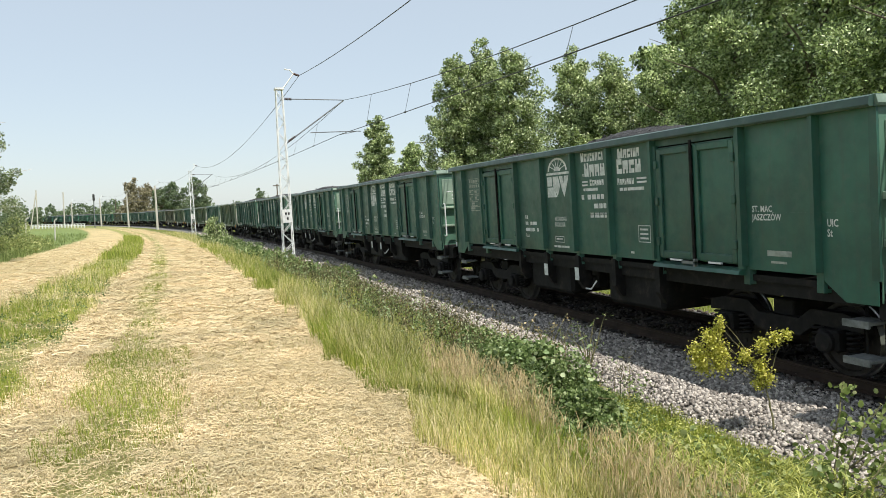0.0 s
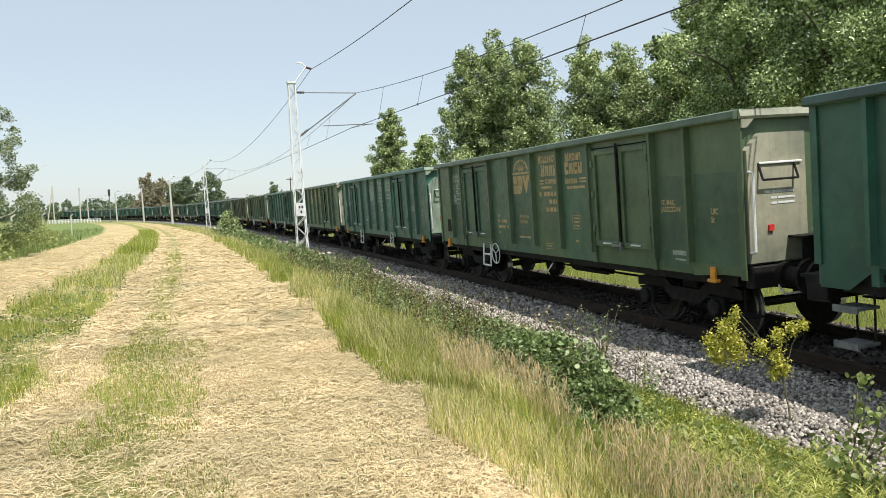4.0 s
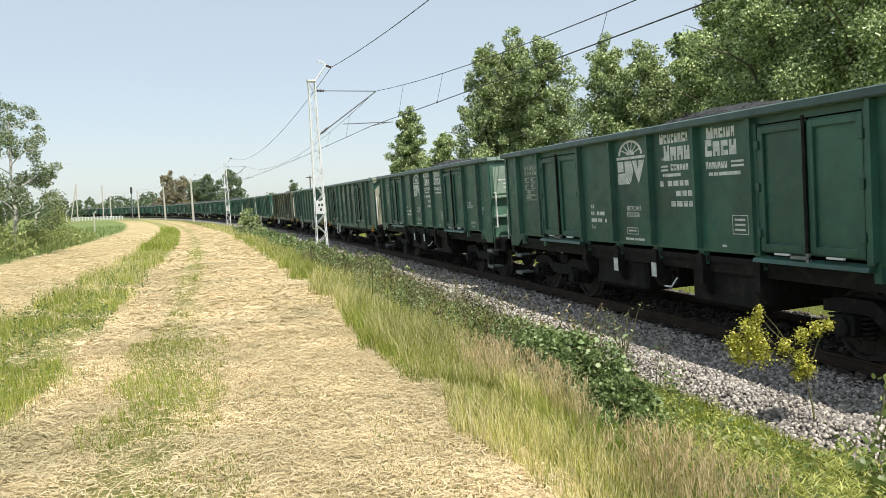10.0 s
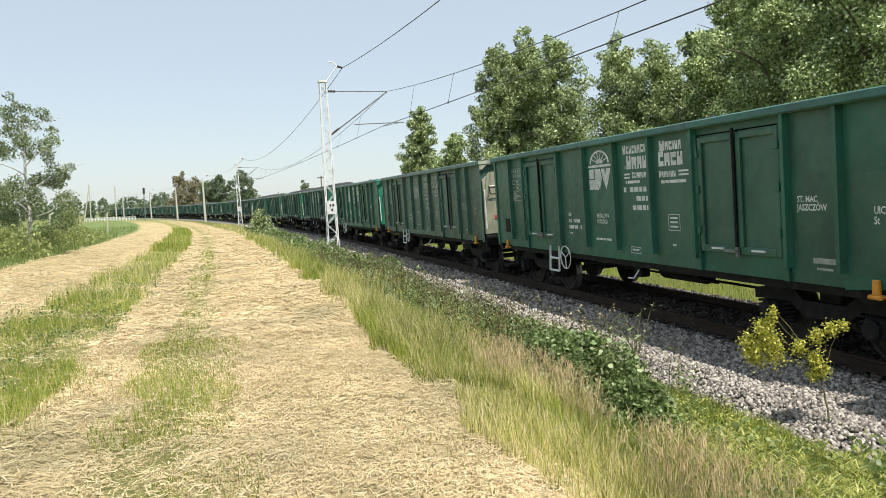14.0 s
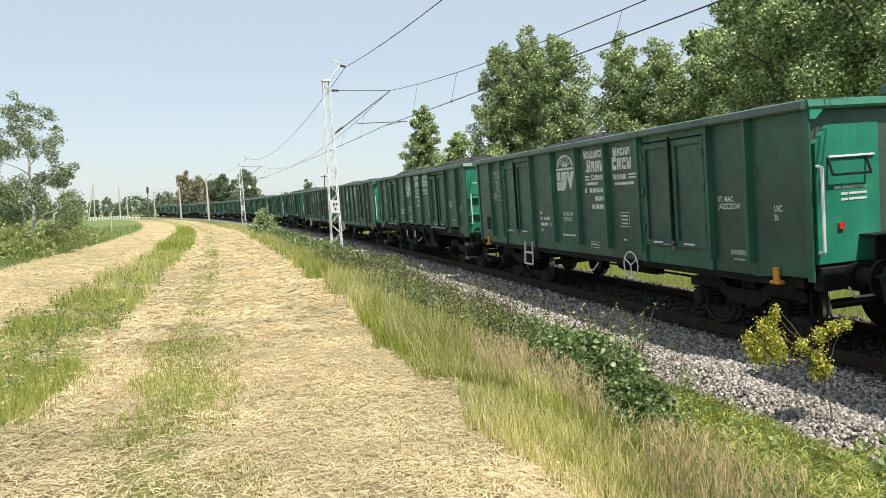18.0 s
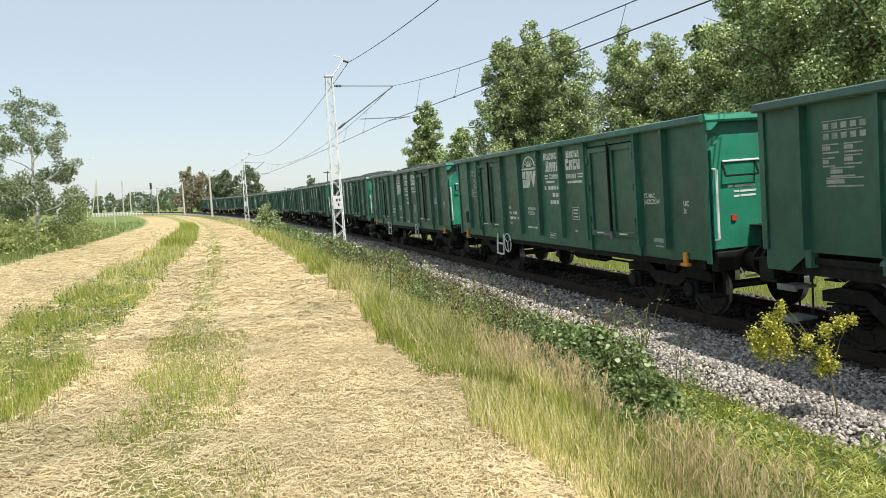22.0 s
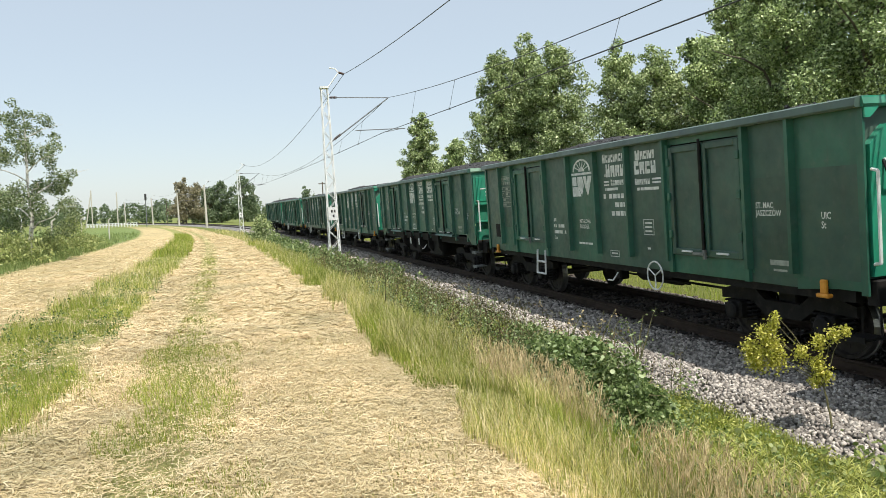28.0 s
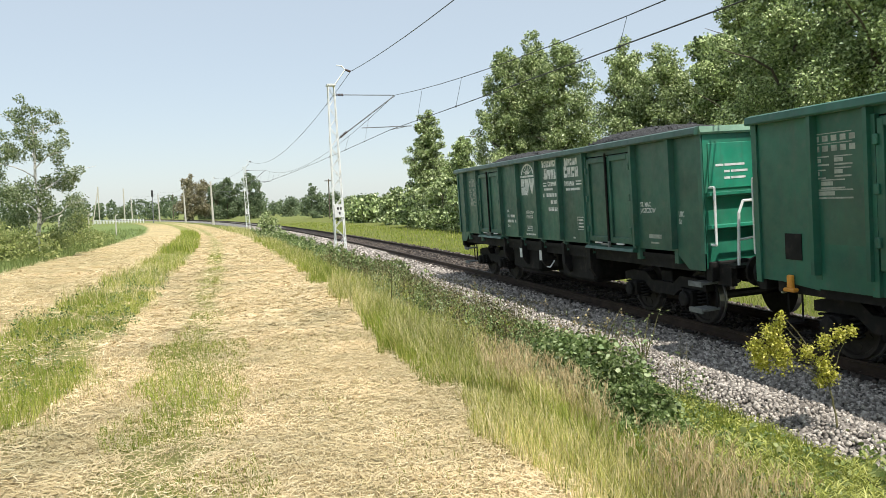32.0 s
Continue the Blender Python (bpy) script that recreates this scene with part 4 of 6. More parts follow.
def build_mast(s, off, kind):
    x, y, h = track(s)
    base = beside(s, off)
    gz = ground_z(base.x, base.y) - 0.05
    lean = -1.3
    m = pose(base.x, base.y, gz, 0, lean, math.degrees(h))
    top = 7.65 - gz
    t = thing("catenary_mast", m, "white-painted steel lattice mast with cantilever arm" if kind == "lattice" else "pale round concrete mast with cantilever arm", "mast", "masts along the line")
    if kind == "lattice":
        part("footing", boxes((-.45, .45, -.4, .4, -.2, .12), bevel=.03), M_CONC, t, "concrete footing")

        def corner(z, i, j):
            w = 0.24 - 0.10 * z / top
            return Vector((i * w, j * w, z))
        for i in (-1, 1):
            for j in (-1, 1):
                part("leg", rods([(corner(.1, i, j), corner(top, i, j))], .03, 4), M_MAST, t)
        n = 17
        for a, b in (((-1, -1), (1, -1)), ((-1, 1), (1, 1)), ((-1, -1), (-1, 1)), ((1, -1), (1, 1))):
            pairs = []
            for k in range(n):
                z0, z1 = .2 + (top - .3) * k / n, .2 + (top - .3) * (k + 1) / n
                p, q = (a, b) if k % 2 else (b, a)
                pairs.append((corner(z0, *p), corner(z1, *q)))
            tagged(part("lattice", rods(pairs, .014, 4), M_MAST, t), kind="stuff")
        part("cap", boxes((-.2, .2, -.2, .2, top - .05, top + .03)), M_MAST, t)
        sign = part("sign", boxes((-.22, .22, -.285, -.27, 2.05, 2.65), bevel=.004), M_WHITEBAR, t, "white number plate with dark bars")
        part("sign_bars", boxes((-.10, -.02, -.292, -.286, 2.40, 2.52), (.03, .11, -.292, -.286, 2.40, 2.52), (-.03, .05, -.292, -.286, 2.18, 2.30)), M_DARKINK, sign)
    else:
        bm = bmesh.new()
        bmesh.ops.create_cone(bm, cap_ends=True, segments=14, radius1=.23, radius2=.15, depth=top + .2, matrix=Matrix.Translation((0, 0, top / 2 - .1)))
        part("pole", bm, M_CONC, t)
    zt, zw = Z_TIE - gz, Z_WIRE - gz
    reach = off - 0.25
    part("tie_rod", rods([((.1, 0, zt + .05), (reach, 0, zt))], .022), M_GALV, t)
    part("strut", rods([((.2, 0, zw - .35), (reach, 0, zt - .02))], .03), M_GALV, t)
    part("registration_arm", rods([((reach * .45, 0, zw + .12), (reach + .75, 0, zw + .16))], .022), M_GALV, t)
    part("steady_arm", rods([((reach + .6, 0, zw + .16), (reach - .3, 0, zw))], .014), M_GALV, t)
    for a, b in (((.22, 0, zt + .05), (.55, 0, zt + .04)), ((.3, 0, zw - .28), (.62, 0, zw - .03))):
        bm = bmesh.new()
        for k in range(5):
            p = Vector(a).lerp(Vector(b), (k + .5) / 5)
            d = (Vector(b) - Vector(a)).normalized() * .02
            rod(bm, p - d, p + d, .06, 10)
        part("insulator", bm, M_INSUL, t)
    br = part("feeder_bracket", pipe([(.1, 0, top - .1), (.70, 0, top + .68), (.55, 0, top + .85), (.3, 0, top + .88)], .03), M_MAST, t)
    part("feeder_insulator", rods([((.70, 0, top + .68), (.95, 0, top + .60))], .05, 8), M_INSUL, br)
    return m @ Vector((.95, 0, top + .60)), m @ Vector((reach, 0, zt)), m @ Vector((reach - .3, 0, zw))


TIPS = [build_mast(*q) for q in MASTS]
TIPS[0] = (beside(-31, 2.1, 8.4), beside(-31, 1.0, 6.1), beside(-31, 1.0, 3.95))


def wire(name, pts, r, label):
    cu = bpy.data.curves.new(name, "CURVE")
    cu.dimensions, cu.bevel_depth, cu.bevel_resolution = "3D", r, 1
    sp = cu.splines.new("POLY")
    sp.points.add(len(pts) - 1)
    for q, p in zip(sp.points, pts):
        q.co = (*p, 1)
    cu.materials.append(M_WIRE)
    ob = bpy.data.objects.new(name, cu)
    scene.collection.objects.link(ob)
    me = bpy.data.meshes.new_from_object(ob.evaluated_get(bpy.context.evaluated_depsgraph_get()))
    bpy.data.objects.remove(ob)
    return tagged(new(name, me), label, "wire")


def sagging(a, b, sag, n=24):
    return [a.lerp(b, i / n) - Vector((0, 0, sag * 4 * (i / n) * (1 - i / n))) for i in range(n + 1)]


mess, cont, feed = [], [], []
for (f0, m0, c0), (f1, m1, c1) in zip(TIPS, TIPS[1:]):
    L = (m1 - m0).length
    k = (L / 66.0) ** 2
    mess += sagging(m0, m1, 1.5 * k)
    cont += sagging(c0, c1, 0.15 * k)
    feed += sagging(f0, f1, 1.5 * k)
tagged(wire("messenger_wire", mess, .011, "dark stranded messenger wire between the masts"), group="overhead wires")
tagged(wire("contact_wire", cont, .013, "dark contact wire above the track"), group="overhead wires")
tagged(wire("feeder_wire", feed, .013, "dark feeder wire on the mast tops"), group="overhead wires")
drops = tagged(new("dropper_set"), "thin droppers between messenger and contact wire", "dropper")
for i in range(3):
    (f0, m0, c0), (f1, m1, c1) = TIPS[i], TIPS[i + 1]
    n = 12
    k = ((m1 - m0).length / 66.0) ** 2
    for j in range(1, n):
        u = j / n
        a = m0.lerp(m1, u) - Vector((0, 0, 1.5 * k * 4 * u * (1 - u)))
        b = c0.lerp(c1, u) - Vector((0, 0, 0.15 * k * 4 * u * (1 - u)))
        bm = rods([(a, b)], .006, 4)
        rod(bm, b + Vector((0, 0, .03)), b - Vector((0, 0, .03)), .03, 6)
        part("dropper", bm, M_WIRE, drops)

# ---------------------------------------------------------------- plants: vectorised pieces
RNG = np.random.default_rng(5)


def ground_zs(x, y):
    return np.array([ground_z(a, b) for a, b in zip(x, y)])


def mesh_np(name, verts, faces, material, label, category, parent=None, kind="stuff"):
    """verts (n, 3); faces (m, k) with equal k."""
    me = bpy.data.meshes.new(name)
    m, k = faces.shape
    me.vertices.add(len(verts))
    me.vertices.foreach_set("co", verts.astype(np.float32).ravel())
    me.loops.add(m * k)
    me.loops.foreach_set("vertex_index", faces.astype(np.int32).ravel())
    me.polygons.add(m)
    me.polygons.foreach_set("loop_start", np.arange(0, m * k, k, dtype=np.int32))
    me.update(calc_edges=True)
    me.validate()
    me.materials.append(material)
    ob = new(name, me)
    if parent:
        ob.parent = parent
        if label:
            ob["label"] = label
        return ob
    return tagged(ob, label, category, kind=kind)


def unit(v):
    return v / np.maximum(1e-9, np.linalg.norm(v, axis=-1, keepdims=True))


def blades(p, h, w, lean, seg=3):
    """Grass blades rooted at p (n, 3): height h, width w, bending by lean (n, 2)."""
    n = len(p)
    ang = RNG.uniform(0, 2 * np.pi, n)
    side = np.stack([np.cos(ang), np.sin(ang), np.zeros(n)], 1)
    rows = []
    for i in range(seg + 1):
        u = i / seg
        c = p + np.stack([lean[:, 0] * u * u, lean[:, 1] * u * u, h * (u - 0.12 * u * u)], 1)
        ww = (w * (1 - u) ** 0.7 * 0.5 + 0.0006)[:, None]
        rows += [c - side * ww, c + side * ww]
    v = np.stack(rows, 1).reshape(-1, 3)
    k = 2 * (seg + 1)
    f = np.concatenate([np.arange(n)[:, None] * k + np.array([2 * i, 2 * i + 1, 2 * i + 3, 2 * i + 2]) for i in range(seg)])
    return v, f


def straws(p, length, w, tilt=0.12):
    """Flat cut straws lying about."""
    n = len(p)
    ang = RNG.uniform(0, 2 * np.pi, n)
    d = np.stack([np.cos(ang), np.sin(ang), RNG.normal(0, tilt, n)], 1)
    s = np.stack([-np.sin(ang), np.cos(ang), RNG.normal(0, 0.3, n)], 1)
    bend = RNG.normal(0, 0.12, n)[:, None] * length[:, None] * s
    a, b, c = p - d * length[:, None] / 2, p + bend, p + d * length[:, None] / 2
    w = w[:, None] / 2
    v = np.stack([a - s * w, a + s * w, b - s * w, b + s * w, c - s * w, c + s * w], 1).reshape(-1, 3)
    k = np.arange(n)[:, None] * 6
    return v, np.concatenate([k + np.array([0, 1, 3, 2]), k + np.array([2, 3, 5, 4])])


def leaves(p, size, up=0.4, aspect=0.6):
    """Leaves as folded diamonds centred at p."""
    n = len(p)
    nrm = unit(RNG.normal(0, 1, (n, 3)) + np.array([0, 0, up]))
    a = unit(np.cross(nrm, RNG.normal(0, 1, (n, 3))))
    b = np.cross(nrm, a)
    s = size[:, None]
    t0, t1 = p - a * s * .5, p + a * s * .5
    l, r = p + b * s * aspect * .5 + nrm * s * .12 - a * s * .05, p - b * s * aspect * .5 + nrm * s * .12 - a * s * .05
    v = np.stack([t0, r, t1, l], 1).reshape(-1, 3)
    k = np.arange(n)[:, None] * 4
    return v, np.concatenate([k + np.array([0, 1, 2]), k + np.array([0, 2, 3])])


def round_leaves(p, size, up=0.5):
    """Roundish leaves, six-sided and slightly cupped."""
    n = len(p)
    nrm = unit(RNG.normal(0, 1, (n, 3)) + np.array([0, 0, up]))
    a = unit(np.cross(nrm, RNG.normal(0, 1, (n, 3))))
    b = np.cross(nrm, a)
    s = size[:, None] * .5
    v = [p - nrm * s * .15]
    for i in range(6):
        q = i * np.pi / 3
        v.append(p + a * s * np.cos(q) * 1.15 + b * s * np.sin(q))
    v = np.stack(v, 1).reshape(-1, 3)
    k = np.arange(n)[:, None] * 7
    return v, np.concatenate([k + np.array([0, 1 + i, 1 + (i + 1) % 6]) for i in range(6)])


def strip(n, off0, off1, y0, y1, power=1.0):
    """Random points between two distances left of the track; power > 1 crowds them near y0."""
    y = y0 + (y1 - y0) * RNG.uniform(0, 1, n) ** power
    off = RNG.uniform(off0, off1, n)
    if off0 > 4.5:
        off += .22 * patchy(off * .5, y, .9, 6) + .1 * patchy(off, y, 3.1, 7)
    x = np.interp(y, PLAN_Y, PLAN_X) - off
    return x, y


def patchy(x, y, scale, seed=0.0):
    return np.array([noise.noise((a * scale, b * scale, seed)) for a, b in zip(x, y)])


def join(parts_):
    vs, fs, n = [], [], 0
    for v, f in parts_:
        vs.append(v)
        fs.append(f + n)
        n += len(v)
    return np.concatenate(vs), np.concatenate(fs)


STRAW = [(0.0, (0.42, 0.325, 0.175)), (0.35, (0.60, 0.475, 0.27)), (0.7, (0.71, 0.575, 0.35)), (1.0, (0.79, 0.68, 0.465))]
M_STRAW = by_island("cut_straw", STRAW, 0.6, 0.0, 0.8)
M_GREENGRASS = by_island("green_grass", [(0.0, (0.14, 0.20, 0.035)), (0.4, (0.25, 0.32, 0.06)), (0.7, (0.38, 0.42, 0.10)), (1.0, (0.56, 0.53, 0.20))], 0.55, 0.35, 0.9)
M_FRESHGRASS = by_island("fresh_green_grass", [(0.0, (0.18, 0.25, 0.035)), (0.4, (0.28, 0.36, 0.05)), (0.75, (0.40, 0.44, 0.09)), (1.0, (0.54, 0.52, 0.18))], 0.55, 0.35, 0.9)
M_DRYGRASS = by_island("ripe_tall_grass", [(0.0, (0.16, 0.19, 0.035)), (0.3, (0.38, 0.41, 0.10)), (0.65, (0.64, 0.58, 0.23)), (1.0, (0.84, 0.74, 0.48))], 0.6, 0.2, 0.7)
M_SEED = by_island("reddish_seed_heads", [(0.0, (0.42, 0.32, 0.16)), (0.5, (0.58, 0.46, 0.25)), (1.0, (0.72, 0.60, 0.36))], 0.8, 0.3)
M_BANK = by_island("lush_bank_grass", [(0.0, (0.15, 0.20, 0.06)), (0.5, (0.23, 0.30, 0.10)), (1.0, (0.36, 0.41, 0.17))], 0.55, 0.35, 0.5)
M_HERB = by_island("herb_leaves", [(0.0, (0.07, 0.115, 0.035)), (0.45, (0.16, 0.23, 0.075)), (0.8, (0.29, 0.37, 0.15)), (1.0, (0.48, 0.55, 0.30))], 0.42, 0.4, 1.5)
M_YELLOW = by_island("yellow_sapling_leaves", [(0.0, (0.30, 0.32, 0.04)), (0.5, (0.56, 0.54, 0.09)), (1.0, (0.80, 0.74, 0.24))], 0.45, 0.35)
M_SAP = by_island("aspen_leaves", [(0.0, (0.13, 0.19, 0.05)), (0.5, (0.25, 0.31, 0.09)), (0.85, (0.40, 0.45, 0.18)), (1.0, (0.6, 0.6, 0.32))], 0.4, 0.4)
M_PALEFLOWER = by_island("pale_flower_heads", [(0.0, (0.20, 0.28, 0.12)), (1.0, (0.42, 0.48, 0.27))], 0.7, 0.2)
M_LANCE = by_island("narrow_weed_leaves", [(0.0, (0.26, 0.29, 0.06)), (0.6, (0.44, 0.46, 0.11)), (1.0, (0.62, 0.61, 0.22))], 0.45, 0.3)
M_DOCK = by_island("dock_and_mugwort_leaves", [(0.0, (0.05, 0.05, 0.022)), (0.5, (0.11, 0.11, 0.045)), (0.8, (0.19, 0.14, 0.07)), (1.0, (0.30, 0.28, 0.13))], 0.6, 0.25)
M_STEM = plain("green_brown_stem", [(0.3, (0.12, 0.11, 0.05)), (0.7, (0.2, 0.19, 0.08))], 9, 0.8)
M_BARK = plain("bark", [(0.3, (0.07, 0.055, 0.04)), (0.7, (0.16, 0.13, 0.10))], 9, 0.95, 0, 0.7, 0.03, (1, 1, .25))
M_BIRCH = plain("birch_bark", [(0.35, (0.12, 0.11, 0.1)), (0.5, (0.55, 0.53, 0.48)), (0.75, (0.66, 0.64, 0.6))], 7, 0.8, 0, 0.3, 0.02)
# the palest stop puts sun glints on single leaves into the colour
M_LEAF = by_island("tree_leaves", [(0.0, (0.09, 0.13, 0.052)), (0.4, (0.22, 0.29, 0.11)), (0.75, (0.47, 0.56, 0.27)), (1.0, (0.84, 0.9, 0.6))], 0.36, 0.2, 0.35)
# low stop carries crown shadow, high stop leaf glints, both as colour
M_LEAFDARK = by_island("dark_tree_leaves", [(0.0, (0.05, 0.08, 0.03)), (0.4, (0.21, 0.29, 0.105)), (0.75, (0.52, 0.63, 0.28)), (1.0, (0.86, 0.93, 0.6))], 0.36, 0.14, 0.35)
# rusty leaves made paler: distance haze put into their colour
M_HAZEDRUST = by_island("hazed_rusty_tree_leaves", [(0.0, (0.20, 0.18, 0.10)), (0.5, (0.28, 0.25, 0.15)), (1.0, (0.36, 0.33, 0.22))], 0.6, 0.3)
M_BANKLEAF = by_island("hedge_leaves", [(0.0, (0.20, 0.25, 0.08)), (0.5, (0.34, 0.39, 0.14)), (1.0, (0.54, 0.56, 0.26))], 0.45, 0.4, 0.6)
# far leaves lighter and duller, with the haze of distance in the colour
M_HAZEDLEAF = by_island("hazed_far_leaves", [(0.0, (0.13, 0.18, 0.10)), (0.5, (0.19, 0.25, 0.14)), (1.0, (0.28, 0.34, 0.21))], 0.6, 0.4, 0.1)
# pale top stop holds the birch's whitish leaf glints as colour
M_BIRCHLEAF = by_island("birch_leaves", [(0.0, (0.10, 0.14, 0.06)), (0.5, (0.18, 0.24, 0.10)), (1.0, (0.42, 0.46, 0.28))], 0.4, 0.3)

# straw on the mown strips
def lay_straw():
    got = []
    for n, a, b, y0, y1, pw, ln, wd in ((92000, 6.3, 9.9, 3.0, 12, 1.4, .085, .0040), (32000, 6.3, 9.9, 10, 26, 1.2, .17, .010), (34000, 9.4, 16.0, 5, 26, 1.2, .15, .009), (18000, 6.1, 9.7, 24, 70, 1.3, .24, .016), (9000, 6.0, 9.8, 60, 150, 1.1, .26, .018), (9000, 11.2, 15.6, 24, 80, 1.3, .24, .014), (9000, 9.6, 11.6, 5, 30, 1.2, .14, .008)):
        x, y = strip(n, a, b, y0, y1, pw)
        off = np.interp(y, PLAN_Y, PLAN_X) - x
        keep = (np.abs(off - 8.72) > 0.30 + 0.35 * patchy(x, y, 0.9, 4)) | (RNG.uniform(0, 1, n) < .45)
        keep &= ~((off > 9.75) & (off < 11.2) & (y > 8)) | (RNG.uniform(0, 1, n) < .5)
        x, y = x[keep], y[keep]
        z = ground_zs(x, y) + RNG.uniform(0.0, 0.04, len(x))
        got.append(straws(np.stack([x, y, z], 1), ln * RNG.uniform(.4, 1.3, len(x)), wd * RNG.uniform(.6, 1.4, len(x))))
    mesh_np("straw", *join(got), M_STRAW, "pale golden cut straw lying on the mown strip", "straw")


lay_straw()


def grass(name, specs, material, label, category="grass"):
    got = []
    for n, off0, off1, y0, y1, pw, hgt, wd, hole in specs:
        x, y = strip(n, off0, off1, y0, y1, pw)
        keep = patchy(x, y, .8, hole * 7) > hole
        x, y = x[keep], y[keep]
        m = len(x)
        k = 0.75 + 0.6 * patchy(x, y, .5, 2)
        h = hgt * RNG.uniform(.3, 1.3, m) * np.clip(k, .35, 1.4)
        ln = RNG.normal(0, .20, (m, 2)) * h[:, None] + np.array([-.04, -.02]) * h[:, None]
        p = np.stack([x, y, ground_zs(x, y) - .02], 1)
        got.append(blades(p, h, wd * RNG.uniform(.6, 1.4, m), ln, 3 if hgt > .24 and y1 < 16 else 2))
    return mesh_np(name, *join(got), material, label, category)


grass("stubble", ((30000, 6.4, 9.8, 3.0, 12, 1.3, .075, .005, -.4), (10000, 9.6, 13.5, 5.5, 18, 1.1, .09, .007, -.2), (9000, 6.3, 9.7, 11, 26, 1.2, .085, .009, -.3)), M_STRAW, "short pale stubble standing on the mown strip")
grass("verge_grass", ((9000, 5.75, 6.5, 3.0, 6.2, 1.0, .22, .0042, -.3), (12000, 5.35, 6.45, 5.5, 10, 1.1, .42, .0052, -.05), (10000, 5.0, 6.45, 9.0, 15, 1.2, .46, .0065, -.05), (11000, 4.4, 6.3, 12, 40, 1.3, .50, .011, -.1), (7000, 3.4, 6.2, 36, 110, 1.3, .55, .03, -.4)), M_DRYGRASS, "tall ripening grass along the edge of the mown strip")
grass("edge_grass", ((15000, 5.7, 6.6, 3.1, 9, 1.0, .28, .0048, -.05), (9000, 5.6, 6.6, 8, 20, 1.2, .40, .007, .05), (6000, 5.2, 6.5, 18, 50, 1.2, .46, .012, .0)), M_FRESHGRASS, "bright yellow-green grass tufts at the edge of the straw")
grass("green_verge_grass", ((3500, 4.9, 6.3, 3.2, 8, 1.0, .26, .005, .0), (9000, 3.9, 6.2, 7, 16, 1.2, .36, .006, .0), (13000, 3.4, 6.2, 14, 44, 1.3, .46, .012, -.1)), M_GREENGRASS, "tall green grass along the verge")
grass("weedy_grass", ((40000, 2.95, 5.6, 3.0, 11, 1.1, .17, .0055, -.9), (12000, 3.0, 4.6, 10, 40, 1.3, .34, .012, -.3)), M_FRESHGRASS, "short bright green grass beside the ballast")
grass("wheel_track_grass", ((16000, 8.1, 9.2, 3.0, 10, 1.3, .11, .0055, -.12), (3500, 8.45, 9.0, 9, 34, 1.2, .12, .01, -.1), (3000, 9.6, 11.3, 4.5, 9, 1.2, .11, .006, .12), (7000, 6.6, 9.8, 3, 12, 1.2, .10, .005, .05)), M_FRESHGRASS, "short green grass sprouting through the straw")
grass("tall_grass_strip", ((6000, 9.85, 11.2, 14, 40, 1.2, .40, .009, .1), (3500, 9.7, 11.3, 36, 100, 1.2, .5, .03, -.4), (22000, 9.8, 11.3, 6.5, 17, 1.1, .18, .006, -.3)), M_FRESHGRASS, "uncut green grass strip between the mown strips")
grass("ripe_strip_grass", ((9000, 9.7, 11.35, 15, 60, 1.2, .42, .009, .0), (5000, 9.6, 11.6, 6, 15, 1.0, .2, .005, .0)), M_DRYGRASS, "ripe stalks in the uncut strip")
grass("bank_grass", ((26000, 15.2, 24, 18, 60, 1.2, .55, .02, -.5), (14000, 15.5, 60, 45, 120, 1.2, .6, .06, -.5)), M_BANK, "lush green meadow grass on the bank")
grass("far_side_grass", ((16000, -9.5, -2.0, 3, 40, 1.2, .32, .014, -.6), (9000, -11, -2.2, 35, 130, 1.2, .45, .03, -.6)), M_FRESHGRASS, "rough grass beyond the track")


def seed_heads():
    x, y = strip(1700, 5.4, 5.95, 3.0, 7.2, 1.0)
    keep = (patchy(x, y, .6, 9) > -.3) & (RNG.uniform(0, 1, len(x)) < .85)
    x, y = x[keep], y[keep]
    n = len(x)
    z = ground_zs(x, y)
    h = RNG.uniform(.16, .44, n)
    v1 = blades(np.stack([x, y, z], 1), h, np.full(n, .0022), RNG.normal(0, .06, (n, 2)), 2)
    top = np.stack([x, y, z + h * .9], 1)
    got = [v1]
    for k in range(3):
        got.append(blades(top + RNG.normal(0, .01, (n, 3)), RNG.uniform(.05, .11, n), np.full(n, .0042), RNG.normal(0, .03, (n, 2)), 2))
    mesh_np("seed_head_grass", *join(got), M_SEED, "reddish brown grass seed heads on the verge", "grass")


seed_heads()


# ballast stones
def stone_mesh(p, size):
    n = len(p)
    c = np.array([(-1, -1, -1), (1, -1, -1), (1, 1, -1), (-1, 1, -1), (-1, -1, 1), (1, -1, 1), (1, 1, 1), (-1, 1, 1)], float)
    v = c[None] * RNG.uniform(.45, 1.0, (n, 8, 3))
    q = RNG.normal(0, 1, (n, 4))
    q /= np.linalg.norm(q, axis=1)[:, None]
    w, x, y, z = q.T
    R = np.stack([1 - 2 * (y * y + z * z), 2 * (x * y - z * w), 2 * (x * z + y * w), 2 * (x * y + z * w), 1 - 2 * (x * x + z * z), 2 * (y * z - x * w), 2 * (x * z - y * w), 2 * (y * z + x * w), 1 - 2 * (x * x + y * y)], 1).reshape(n, 3, 3)
    v = np.einsum("nij,nkj->nki", R, v) * size[:, None, None] * .5 + p[:, None]
    f = np.array([(0, 3, 2, 1), (4, 5, 6, 7), (0, 1, 5, 4), (1, 2, 6, 5), (2, 3, 7, 6), (3, 0, 4, 7)])
    return v.reshape(-1, 3), (np.arange(n)[:, None, None] * 8 + f[None]).reshape(-1, 4)


def ballast_top(off):
    """Height of the bed at off, before the cant."""
    a = abs(off)
    return -0.2 if a < 2.5 else -0.2 - (a - 2.5) * 0.36


